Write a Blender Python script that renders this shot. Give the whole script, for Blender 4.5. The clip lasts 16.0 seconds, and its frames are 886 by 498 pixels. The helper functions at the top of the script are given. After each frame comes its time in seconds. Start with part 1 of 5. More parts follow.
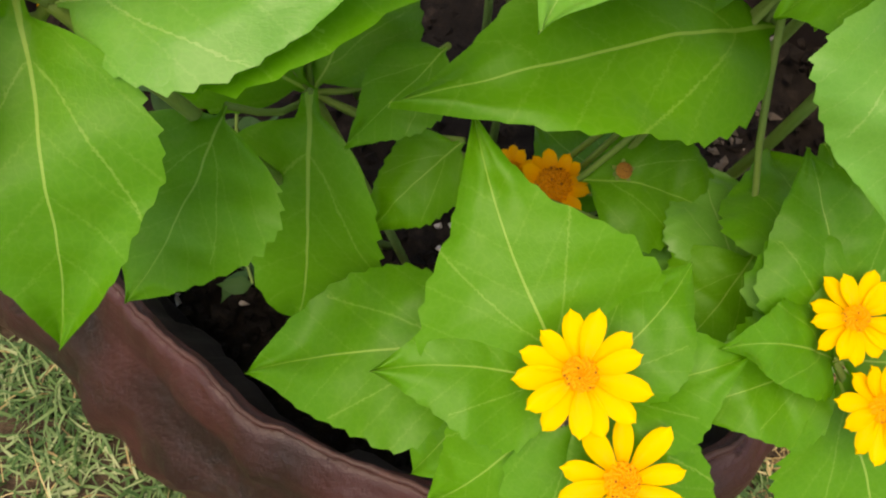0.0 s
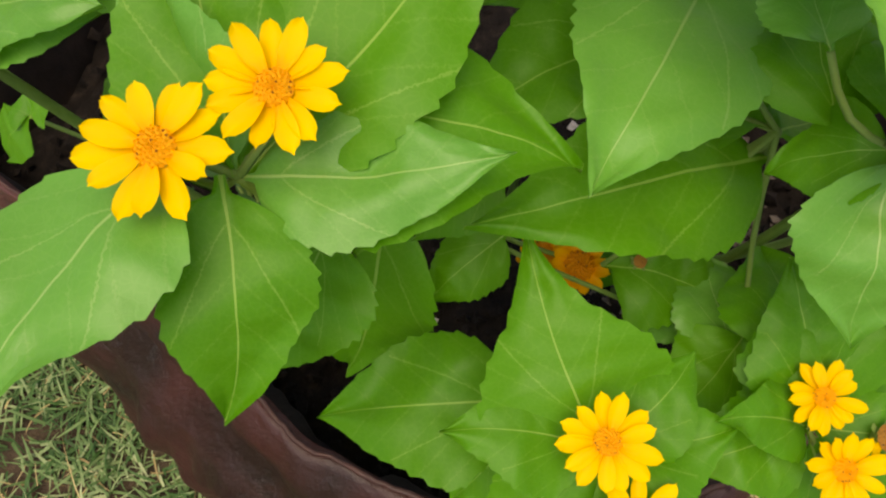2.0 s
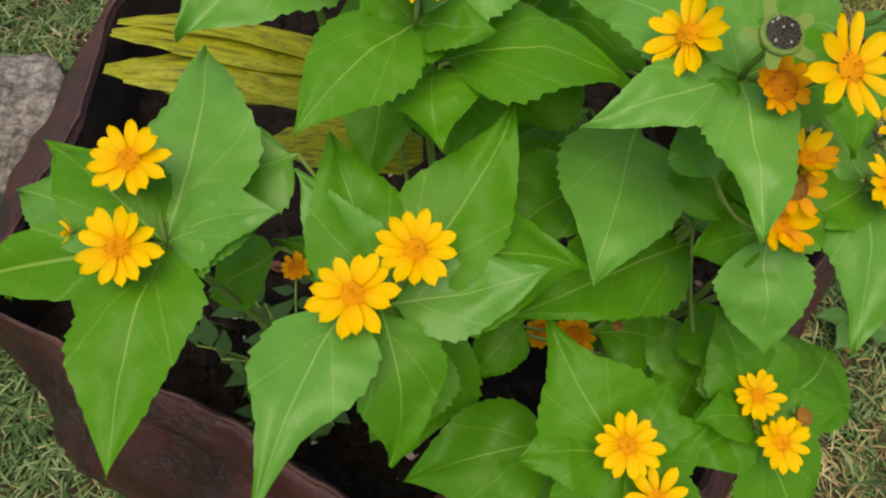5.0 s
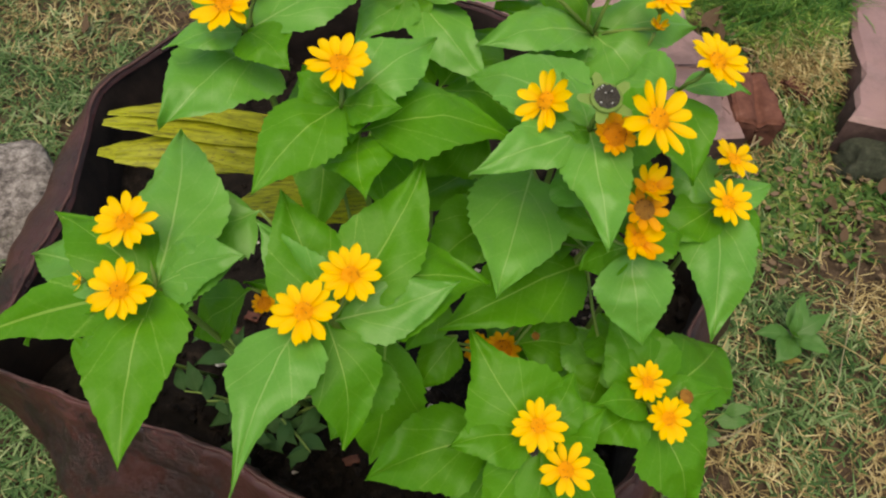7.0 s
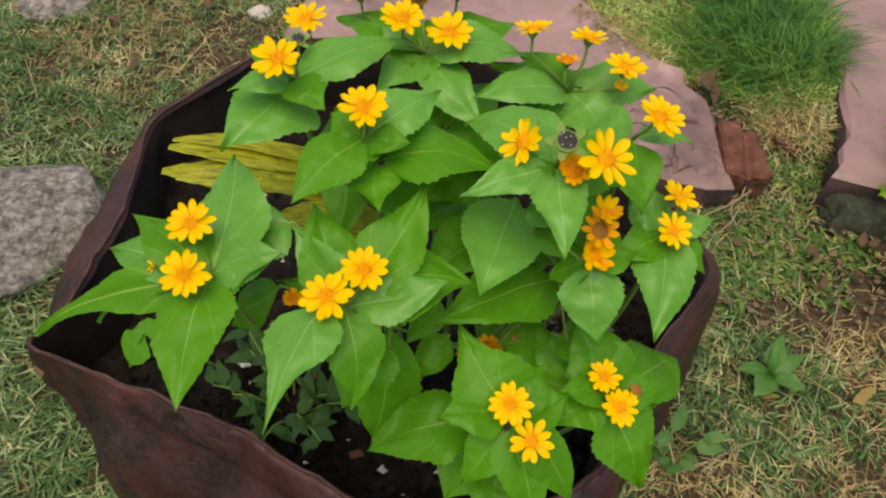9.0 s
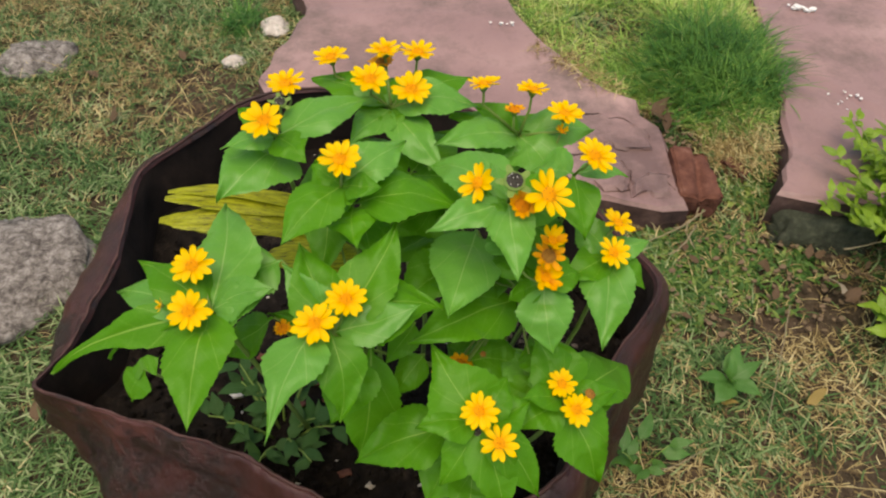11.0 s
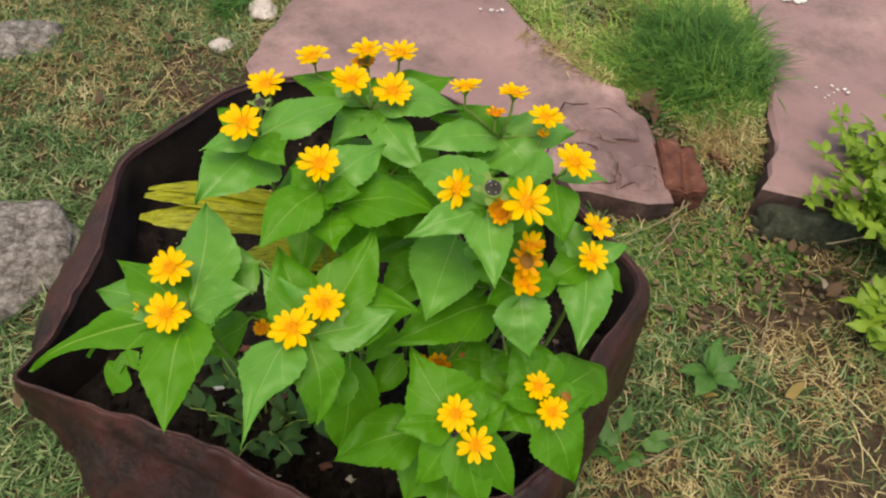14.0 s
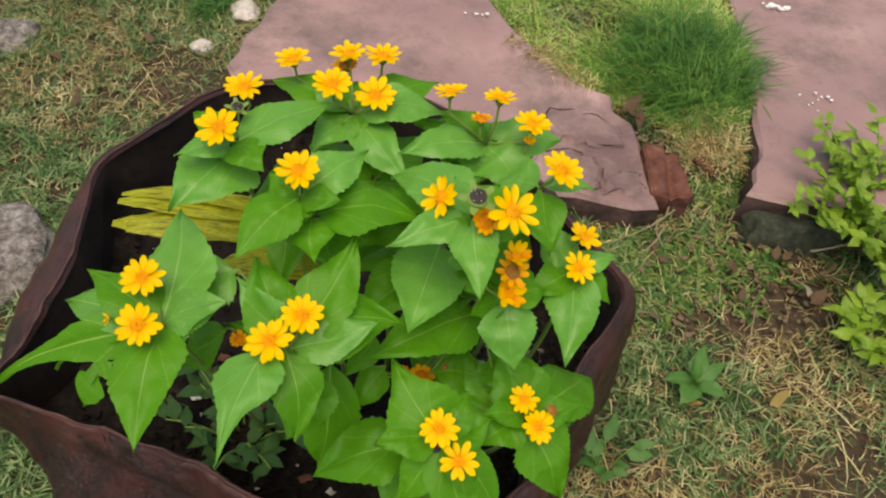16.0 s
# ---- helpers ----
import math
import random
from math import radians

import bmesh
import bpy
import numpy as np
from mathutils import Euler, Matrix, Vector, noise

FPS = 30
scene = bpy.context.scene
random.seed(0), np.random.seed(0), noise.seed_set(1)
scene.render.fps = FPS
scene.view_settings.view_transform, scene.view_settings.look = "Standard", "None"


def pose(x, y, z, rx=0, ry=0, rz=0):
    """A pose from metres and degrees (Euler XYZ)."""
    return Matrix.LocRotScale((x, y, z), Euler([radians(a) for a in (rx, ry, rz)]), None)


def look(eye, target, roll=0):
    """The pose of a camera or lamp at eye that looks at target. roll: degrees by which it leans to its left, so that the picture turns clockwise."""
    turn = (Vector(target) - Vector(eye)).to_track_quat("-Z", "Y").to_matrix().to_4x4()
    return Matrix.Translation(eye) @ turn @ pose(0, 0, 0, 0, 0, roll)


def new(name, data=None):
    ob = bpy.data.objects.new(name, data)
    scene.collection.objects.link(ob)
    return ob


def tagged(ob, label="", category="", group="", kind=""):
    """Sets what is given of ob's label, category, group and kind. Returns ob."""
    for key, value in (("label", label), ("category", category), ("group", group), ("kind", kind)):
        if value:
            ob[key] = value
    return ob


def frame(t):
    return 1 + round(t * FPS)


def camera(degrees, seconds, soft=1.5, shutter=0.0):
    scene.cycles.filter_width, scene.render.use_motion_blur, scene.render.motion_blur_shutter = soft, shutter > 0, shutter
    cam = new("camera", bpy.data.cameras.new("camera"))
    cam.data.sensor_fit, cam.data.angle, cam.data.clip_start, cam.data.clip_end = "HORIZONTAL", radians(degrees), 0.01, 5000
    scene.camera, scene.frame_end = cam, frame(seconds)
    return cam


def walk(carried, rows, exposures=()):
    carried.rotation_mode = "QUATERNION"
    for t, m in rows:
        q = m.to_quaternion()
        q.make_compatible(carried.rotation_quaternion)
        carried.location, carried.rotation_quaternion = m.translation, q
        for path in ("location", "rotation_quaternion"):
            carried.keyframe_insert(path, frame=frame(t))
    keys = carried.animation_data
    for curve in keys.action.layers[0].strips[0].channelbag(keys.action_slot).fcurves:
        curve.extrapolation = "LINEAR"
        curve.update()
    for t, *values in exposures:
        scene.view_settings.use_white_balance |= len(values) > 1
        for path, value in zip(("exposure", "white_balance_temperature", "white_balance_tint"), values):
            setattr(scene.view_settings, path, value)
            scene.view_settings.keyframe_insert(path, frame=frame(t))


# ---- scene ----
cam = camera(62.0, 16.0, soft=2.2)
PATH = [
    (0, (0.014, 0.018, 0.601), (-0.059, 0.715, -1.272), -0.3),
    (0.5, (0.016, 0.018, 0.614), (-0.073, 0.704, -1.262), -1.4),
    (1, (0.014, 0.018, 0.624), (-0.085, 0.72, -1.246), -0.8),
    (1.5, (0.005, 0.022, 0.633), (-0.086, 0.733, -1.235), -0.1),
    (2, (-0.002, 0.022, 0.644), (-0.065, 0.73, -1.225), 2.1),
    (2.5, (-0.008, 0.022, 0.655), (-0.064, 0.762, -1.203), 2.5),
    (3, (-0.008, 0.018, 0.665), (-0.054, 0.786, -1.181), 2.6),
    (3.5, (-0.013, 0.011, 0.677), (-0.04, 0.855, -1.136), 3.2),
    (4, (-0.039, 0.004, 0.69), (-0.014, 0.878, -1.109), 3.7),
    (4.5, (-0.044, -0.001, 0.708), (0.031, 0.908, -1.072), 3.1),
    (4.7, (-0.043, -0.008, 0.715), (0.055, 0.932, -1.048), 4.0),
    (6.8, (-0.028, -0.054, 0.765), (0.157, 1.034, -0.903), 2.5),
    (7, (-0.025, -0.062, 0.774), (0.144, 1.043, -0.885), 2.1),
    (7.5, (-0.031, -0.083, 0.789), (0.144, 1.058, -0.845), 2.7),
    (8, (-0.03, -0.099, 0.806), (0.138, 1.065, -0.811), 2.5),
    (8.5, (-0.026, -0.109, 0.819), (0.135, 1.101, -0.766), 3.1),
    (9, (-0.023, -0.122, 0.828), (0.114, 1.084, -0.762), 2.8),
    (9.2, (-0.028, -0.122, 0.83), (0.145, 1.101, -0.743), 2.7),
    (11.3, (-0.02, -0.164, 0.88), (0.189, 1.099, -0.656), 2.4),
    (11.5, (-0.017, -0.166, 0.884), (0.203, 1.082, -0.664), 3.0),
    (12, (-0.016, -0.164, 0.892), (0.22, 1.069, -0.665), 4.0),
    (12.5, (-0.014, -0.162, 0.892), (0.203, 1.073, -0.666), 3.1),
    (13, (-0.014, -0.156, 0.889), (0.222, 1.069, -0.674), 4.1),
    (13.5, (-0.02, -0.148, 0.885), (0.217, 1.076, -0.678), 4.5),
    (14, (-0.015, -0.149, 0.884), (0.21, 1.07, -0.686), 3.9),
    (14.5, (-0.01, -0.15, 0.884), (0.206, 1.067, -0.688), 3.1),
    (15, (-0.006, -0.151, 0.885), (0.225, 1.073, -0.679), 3.5),
    (15.5, (-0.01, -0.148, 0.881), (0.204, 1.073, -0.689), 3.2),
    (16, (-0.013, -0.138, 0.876), (0.256, 1.082, -0.686), 5.7),
]
EXPOSURES = [(0, 0.90, 9000, 17), (2, 0.62, 8700, 14), (3.2, 0.36, 8200, 10), (4.7, 0.31, 8200, 10), (7, 0.42, 8200, 10), (9, 0.41, 8200, 10), (12, 0.50, 8200, 10), (16, 0.48, 8200, 10)]
walk(cam, [(t, look(eye, target, roll)) for t, eye, target, roll in PATH], exposures=EXPOSURES)

# ---- light ----
world = bpy.data.worlds.new("sky")
scene.world = world
world.use_nodes = True
wn, wl = world.node_tree.nodes, world.node_tree.links
sky = wn.new("ShaderNodeTexSky")
sky.sky_type, sky.sun_disc = "NISHITA", False
sky.sun_elevation, sky.sun_rotation = radians(75), radians(206)
wl.new(sky.outputs[0], wn["Background"].inputs[0])
wn["Background"].inputs[1].default_value = 0.15
sun_data = bpy.data.lights.new("sun", "SUN")
sun_data.energy, sun_data.angle, sun_data.color = 2.4, radians(50), (1.0, 0.95, 0.86)
sun = new("sun", sun_data)
sun.matrix_world = look((-0.25, -0.52, 2.2), (0, 0, 0))


# ---- materials ----
class Nodes:
    """A short way to wire a node material."""

    def __init__(self, name):
        self.mat = bpy.data.materials.new(name)
        self.mat.use_nodes = True
        self.tree = self.mat.node_tree
        self.bsdf = self.tree.nodes["Principled BSDF"]
        self.out = self.tree.nodes["Material Output"]

    def link(self, a, b):
        self.tree.links.new(a, b)

    def node(self, kind, **inputs):
        n = self.tree.nodes.new(kind)
        for key, value in inputs.items():
            self.put(n.inputs[key.replace("_", " ")], value)
        return n

    def put(self, socket, value):
        if isinstance(value, bpy.types.NodeSocket):
            self.link(value, socket)
        else:
            socket.default_value = value

    def math(self, op, a, b=0.0, c=0.0):
        n = self.tree.nodes.new("ShaderNodeMath")
        n.operation = op
        for i, v in enumerate((a, b, c)):
            self.put(n.inputs[i], v)
        return n.outputs[0]

    def noise(self, scale, detail=4.0, rough=0.55, vector=None, distortion=0.0):
        n = self.node("ShaderNodeTexNoise", Scale=scale, Detail=detail, Roughness=rough, Distortion=distortion)
        if vector is not None:
            self.link(vector, n.inputs["Vector"])
        return n.outputs["Fac"]

    def coords(self, which="Object"):
        return self.node("ShaderNodeTexCoord").outputs[which]

    def ramp(self, fac, stops):
        n = self.tree.nodes.new("ShaderNodeValToRGB")
        els = n.color_ramp.elements
        while len(els) < len(stops):
            els.new(0.5)
        for el, (pos, col) in zip(els, stops):
            el.position, el.color = pos, (*col, 1)
        self.put(n.inputs[0], fac)
        return n.outputs[0]

    def mix(self, fac, a, b, blend="MIX"):
        n = self.tree.nodes.new("ShaderNodeMix")
        n.data_type, n.blend_type = "RGBA", blend
        self.put(n.inputs[0], fac)
        self.put(n.inputs[6], a if isinstance(a, bpy.types.NodeSocket) else (*a, 1))
        self.put(n.inputs[7], b if isinstance(b, bpy.types.NodeSocket) else (*b, 1))
        return n.outputs[2]

    def bump(self, height, strength=0.3, distance=0.002):
        n = self.node("ShaderNodeBump", Strength=strength, Distance=distance, Height=height)
        self.link(n.outputs[0], self.bsdf.inputs["Normal"])
        return n

    def done(self, color, rough=0.6, spec=0.5, translucent=0.0, glow=None):
        self.put(self.bsdf.inputs["Base Color"], color if isinstance(color, bpy.types.NodeSocket) else (*color, 1))
        self.put(self.bsdf.inputs["Roughness"], rough)
        self.put(self.bsdf.inputs["Specular IOR Level"], spec)
        if translucent:
            t = self.node("ShaderNodeBsdfTranslucent")
            self.put(t.inputs[0], glow if glow is not None else (color if isinstance(color, bpy.types.NodeSocket) else (*color, 1)))
            m = self.node("ShaderNodeMixShader", Fac=translucent)
            self.link(self.bsdf.outputs[0], m.inputs[1])
            self.link(t.outputs[0], m.inputs[2])
            self.link(m.outputs[0], self.out.inputs[0])
        return self.mat


def leaf_material(name, dark, light, vein, translucent=0.34, rough=0.46, spec=0.32):
    n = Nodes(name)
    uv = n.node("ShaderNodeSeparateXYZ")
    n.link(n.coords("UV"), uv.inputs[0])
    u, v = uv.outputs[0], n.math("ABSOLUTE", uv.outputs[1])
    rnd = n.node("ShaderNodeObjectInfo").outputs["Random"]
    base = n.mix(n.math("MULTIPLY_ADD", n.noise(30, 2), 0.5, 0.12), dark, light)
    base = n.mix(n.math("MULTIPLY", rnd, 0.55), base, light)
    base = n.mix(n.math("MULTIPLY", n.noise(420, 2), 0.22), base, dark)
    # midrib, two strong lower side veins, faint upper side veins
    wob = n.math("MULTIPLY", n.math("SUBTRACT", n.noise(60, 1), 0.5), 0.02)
    mid = n.math("LESS_THAN", v, n.math("MULTIPLY_ADD", u, -0.0055, 0.0062))
    fork = n.math("ABSOLUTE", n.math("SUBTRACT", n.math("ADD", v, wob), n.math("MULTIPLY", n.math("POWER", n.math("MAXIMUM", n.math("SUBTRACT", u, 0.17), 0.0), 0.75), 0.42)))
    fork = n.math("MULTIPLY", n.math("LESS_THAN", fork, 0.0035), n.math("LESS_THAN", u, 0.62))
    lane = n.math("PINGPONG", n.math("ADD", n.math("SUBTRACT", u, n.math("MULTIPLY", v, 1.1)), n.math("MULTIPLY", wob, 2.0)), 0.085)
    lane = n.math("MULTIPLY", n.math("LESS_THAN", lane, 0.004), 0.10)
    line = n.math("MAXIMUM", n.math("MAXIMUM", n.math("MULTIPLY", mid, 0.55), n.math("MULTIPLY", fork, 0.25)), lane)
    net = n.node("ShaderNodeTexVoronoi", Scale=34.0)
    net.feature = "DISTANCE_TO_EDGE"
    n.link(n.coords("UV"), net.inputs["Vector"])
    mesh = n.math("SUBTRACT", 1.0, n.math("MINIMUM", n.math("MULTIPLY", net.outputs["Distance"], 9.0), 1.0))
    base = n.mix(n.math("MULTIPLY", mesh, 0.045), base, vein)
    col = n.mix(line, base, vein)
    relief = n.math("ADD", n.math("MULTIPLY", line, -0.9), n.math("MULTIPLY", n.noise(70, 1), 0.4))
    n.bump(n.math("ADD", relief, n.math("MULTIPLY", mesh, -0.10)), 0.13, 0.0010)
    glow = n.mix(0.6, col, (0.19, 0.50, 0.02))
    return n.done(col, rough, spec, translucent, glow)


LEAF = leaf_material("leaf_green", (0.044, 0.196, 0.005), (0.092, 0.310, 0.009), (0.38, 0.56, 0.12), spec=0.26)
# paler, bluer leaves: the sky's sheen is put into their colour
LEAF_PALE = leaf_material("leaf_pale", (0.074, 0.258, 0.026), (0.140, 0.392, 0.058), (0.42, 0.58, 0.20), 0.30, 0.40, 0.42)
LEAF_SHRUB = leaf_material("leaf_shrub", (0.045, 0.13, 0.012), (0.34, 0.50, 0.04), (0.5, 0.6, 0.2))
LEAF_WEED = leaf_material("leaf_weed", (0.045, 0.145, 0.025), (0.10, 0.24, 0.055), (0.2, 0.34, 0.13))
# weed leaf darkened: the shade under the canopy is put into its colour
LEAF_WEED_SHADED = leaf_material("leaf_weed_shaded", (0.016, 0.060, 0.012), (0.038, 0.110, 0.024), (0.08, 0.15, 0.05), 0.2, 0.7)
LEAF_DRY = leaf_material("leaf_dry", (0.060, 0.032, 0.018), (0.150, 0.088, 0.052), (0.2, 0.14, 0.09), 0.1, 0.75)
LEAF_ASH = leaf_material("leaf_ash", (0.20, 0.16, 0.12), (0.36, 0.30, 0.24), (0.3, 0.25, 0.2), 0.1, 0.8)
LEAF_TAN = leaf_material("leaf_tan", (0.26, 0.17, 0.05), (0.36, 0.25, 0.09), (0.36, 0.25, 0.13), 0.2, 0.7)


def petal_material(name, inner, middle, outer, shade):
    n = Nodes(name)
    uv = n.node("ShaderNodeSeparateXYZ")
    n.link(n.coords("UV"), uv.inputs[0])
    rnd = n.node("ShaderNodeObjectInfo").outputs["Random"]
    col = n.ramp(uv.outputs[0], [(0.0, inner), (0.3, middle), (1.0, outer)])
    col = n.mix(n.math("MULTIPLY", rnd, 0.3), col, shade)
    groove = n.math("PINGPONG", uv.outputs[1], 0.11)
    n.bump(n.math("ADD", n.math("MULTIPLY", groove, 6.0), n.noise(300, 2)), 0.35, 0.0006)
    return n.done(col, 0.5, 0.3, 0.28)


def disc_material(name, a, b, speck=None):
    n = Nodes(name)
    rnd = n.node("ShaderNodeNewGeometry").outputs["Random Per Island"]
    col = n.mix(n.math("MULTIPLY_ADD", n.noise(900, 2), 0.4, n.math("MULTIPLY", rnd, 0.6)), a, b)
    if speck:
        col = n.mix(n.math("GREATER_THAN", rnd, 0.91), col, speck)
    n.bump(n.noise(1400, 2), 0.5, 0.0006)
    return n.done(col, 0.7, 0.2)


PETAL = petal_material("petal_yellow", (0.88, 0.40, 0.002), (0.93, 0.54, 0.002), (0.96, 0.635, 0.004), (0.94, 0.54, 0.003))
PETAL_OLD = petal_material("petal_orange", (0.70, 0.22, 0.002), (0.82, 0.34, 0.003), (0.90, 0.46, 0.005), (0.80, 0.30, 0.003))
DISC = disc_material("disc_orange", (0.72, 0.25, 0.008), (0.88, 0.42, 0.015))
OLD_ORANGE = disc_material("disc_dark_orange", (0.50, 0.14, 0.006), (0.74, 0.28, 0.01))
OLD_DISC = disc_material("disc_faded", (0.16, 0.06, 0.02), (0.45, 0.22, 0.04))
DEAD_DISC = disc_material("disc_dead", (0.030, 0.026, 0.022), (0.10, 0.09, 0.075))
FLORET = disc_material("floret_orange", (0.78, 0.31, 0.006), (0.92, 0.46, 0.010), (0.36, 0.13, 0.012))
OLD_FLORET = disc_material("floret_dark_orange", (0.50, 0.15, 0.006), (0.78, 0.32, 0.01), (0.20, 0.06, 0.010))
FADED_FLORET = disc_material("floret_faded", (0.14, 0.055, 0.02), (0.42, 0.22, 0.04), (0.05, 0.03, 0.015))
DEAD_FLORET = disc_material("floret_dead", (0.010, 0.009, 0.009), (0.075, 0.068, 0.060), (0.72, 0.71, 0.66))


def stem_material():
    n = Nodes("stem_green")
    col = n.mix(n.noise(60, 3), (0.12, 0.22, 0.035), (0.22, 0.32, 0.08))
    n.bump(n.noise(500, 2), 0.3, 0.001)
    return n.done(col, 0.55, 0.3, 0.12)


STEM = stem_material()


def bag_material():
    n = Nodes("bag_brown")
    pos = n.coords("Object")
    big = n.noise(9, 4, 0.55, pos)
    fine = n.noise(70, 6, 0.7, pos)
    col = n.ramp(big, [(0.36, (0.014, 0.0050, 0.0042)), (0.48, (0.037, 0.0090, 0.0080)), (0.60, (0.066, 0.0165, 0.0150)), (0.74, (0.110, 0.038, 0.035))])
    grime = n.ramp(n.noise(12, 8, 0.80, pos, 0.4), [(0.53, (0, 0, 0)), (0.60, (1, 1, 1))])
    col = n.mix(n.math("MULTIPLY", grime, 0.82), col, (0.008, 0.005, 0.006))
    worn = n.ramp(n.noise(30, 6, 0.7, pos), [(0.56, (0, 0, 0)), (0.74, (1, 1, 1))])
    col = n.mix(n.math("MULTIPLY", worn, 0.40), col, (0.090, 0.034, 0.030))
    col = n.mix(n.math("MULTIPLY", fine, 0.35), col, (0.024, 0.008, 0.007))
    n.bump(n.math("ADD", n.math("ADD", n.math("MULTIPLY", n.noise(26, 3, 0.5, pos), 0.9), n.math("MULTIPLY", fine, 0.35)), n.math("MULTIPLY", grime, -0.15)), 0.8, 0.007)
    return n.done(col, n.math("MULTIPLY_ADD", grime, -0.10, n.math("MULTIPLY_ADD", fine, 0.30, 0.30)), 0.42)


BAG = bag_material()


def worn_edge_material():
    n = Nodes("bag_worn_edge")
    pos = n.coords("Object")
    col = n.ramp(n.noise(26, 5, 0.7, pos), [(0.32, (0.020, 0.009, 0.008)), (0.5, (0.055, 0.020, 0.016)), (0.72, (0.12, 0.055, 0.048))])
    n.bump(n.noise(120, 4, 0.7, pos), 0.7, 0.002)
    return n.done(col, 0.55, 0.4)


WORN = worn_edge_material()


# inner face of the bag, darker than the outer wall
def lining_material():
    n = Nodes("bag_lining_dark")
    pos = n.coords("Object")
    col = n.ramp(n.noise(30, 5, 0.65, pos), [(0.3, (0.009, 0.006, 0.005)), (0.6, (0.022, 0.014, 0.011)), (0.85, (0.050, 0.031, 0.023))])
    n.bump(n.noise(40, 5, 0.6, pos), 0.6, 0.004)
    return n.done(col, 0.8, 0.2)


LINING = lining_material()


def soil_material():
    n = Nodes("soil_dark")
    pos = n.coords("Object")
    col = n.ramp(n.noise(70, 6, 0.7, pos), [(0.3, (0.004, 0.003, 0.0025)), (0.55, (0.013, 0.0095, 0.0075)), (0.8, (0.052, 0.038, 0.029))])
    n.bump(n.noise(110, 6, 0.7, pos), 0.9, 0.006)
    return n.done(col, 0.9, 0.15)


SOIL = soil_material()


def earth_material():
    n = Nodes("earth_lawn")
    pos = n.coords("Object")
    a = n.ramp(n.noise(5, 5, 0.6, pos), [(0.30, (0.085, 0.050, 0.034)), (0.5, (0.052, 0.036, 0.021)), (0.72, (0.030, 0.030, 0.012))])
    b = n.ramp(n.noise(90, 5, 0.7, pos), [(0.3, (0.018, 0.012, 0.008)), (0.7, (0.18, 0.13, 0.09))])
    col = n.mix(0.45, a, b)
    # past the built blades the lawn is a green and straw sward
    geo = n.node("ShaderNodeVectorMath", Vector=pos)
    geo.operation = "DISTANCE"
    geo.inputs[1].default_value = (0.1, 0.5, 0.0)
    away = n.math("ADD", n.math("MULTIPLY_ADD", geo.outputs["Value"], 1.3, -1.2), n.math("MULTIPLY_ADD", n.noise(3, 3), 0.8, -0.4))
    sward = n.mix(n.noise(4, 6, 0.7, pos), (0.055, 0.095, 0.020), (0.20, 0.19, 0.075))
    col = n.mix(n.math("MINIMUM", n.math("MAXIMUM", away, 0.0), 1.0), col, sward)
    n.bump(n.noise(120, 5, 0.7, pos), 0.9, 0.008)
    return n.done(col, 0.9, 0.15)


EARTH = earth_material()


def grass_material(name, stops, spread=0.70):
    n = Nodes(name)
    rnd = n.node("ShaderNodeNewGeometry").outputs["Random Per Island"]
    patch = n.noise(9, 3, 0.6, n.coords("Object"))
    fac = n.math("ADD", n.math("MULTIPLY", rnd, spread), n.math("MULTIPLY_ADD", patch, 0.9, 0.06 - 0.5 * spread))
    col = n.ramp(fac, stops)
    return n.done(col, 0.55, 0.25, 0.25)


GRASS = grass_material("grass_lawn", [(0.0, (0.016, 0.050, 0.014)), (0.35, (0.052, 0.125, 0.032)), (0.65, (0.150, 0.245, 0.085)), (0.95, (0.40, 0.45, 0.24))], 0.66)
STRAW = grass_material("grass_straw", [(0.0, (0.075, 0.042, 0.022)), (0.35, (0.26, 0.185, 0.078)), (0.65, (0.48, 0.37, 0.165)), (0.95, (0.76, 0.66, 0.37))])
LUSH = grass_material("grass_lush", [(0.0, (0.018, 0.075, 0.014)), (0.5, (0.052, 0.170, 0.030)), (0.95, (0.17, 0.33, 0.060))])
# brighter stops: the sun on this patch is put into the blade colour
LAWN_SUNLIT = grass_material("grass_sunlit", [(0.0, (0.070, 0.165, 0.026)), (0.45, (0.210, 0.390, 0.070)), (0.75, (0.44, 0.58, 0.15)), (0.97, (0.74, 0.70, 0.34))])
HERB = grass_material("herb_leaf", [(0.0, (0.020, 0.060, 0.012)), (0.5, (0.065, 0.150, 0.030)), (0.95, (0.23, 0.30, 0.075))])


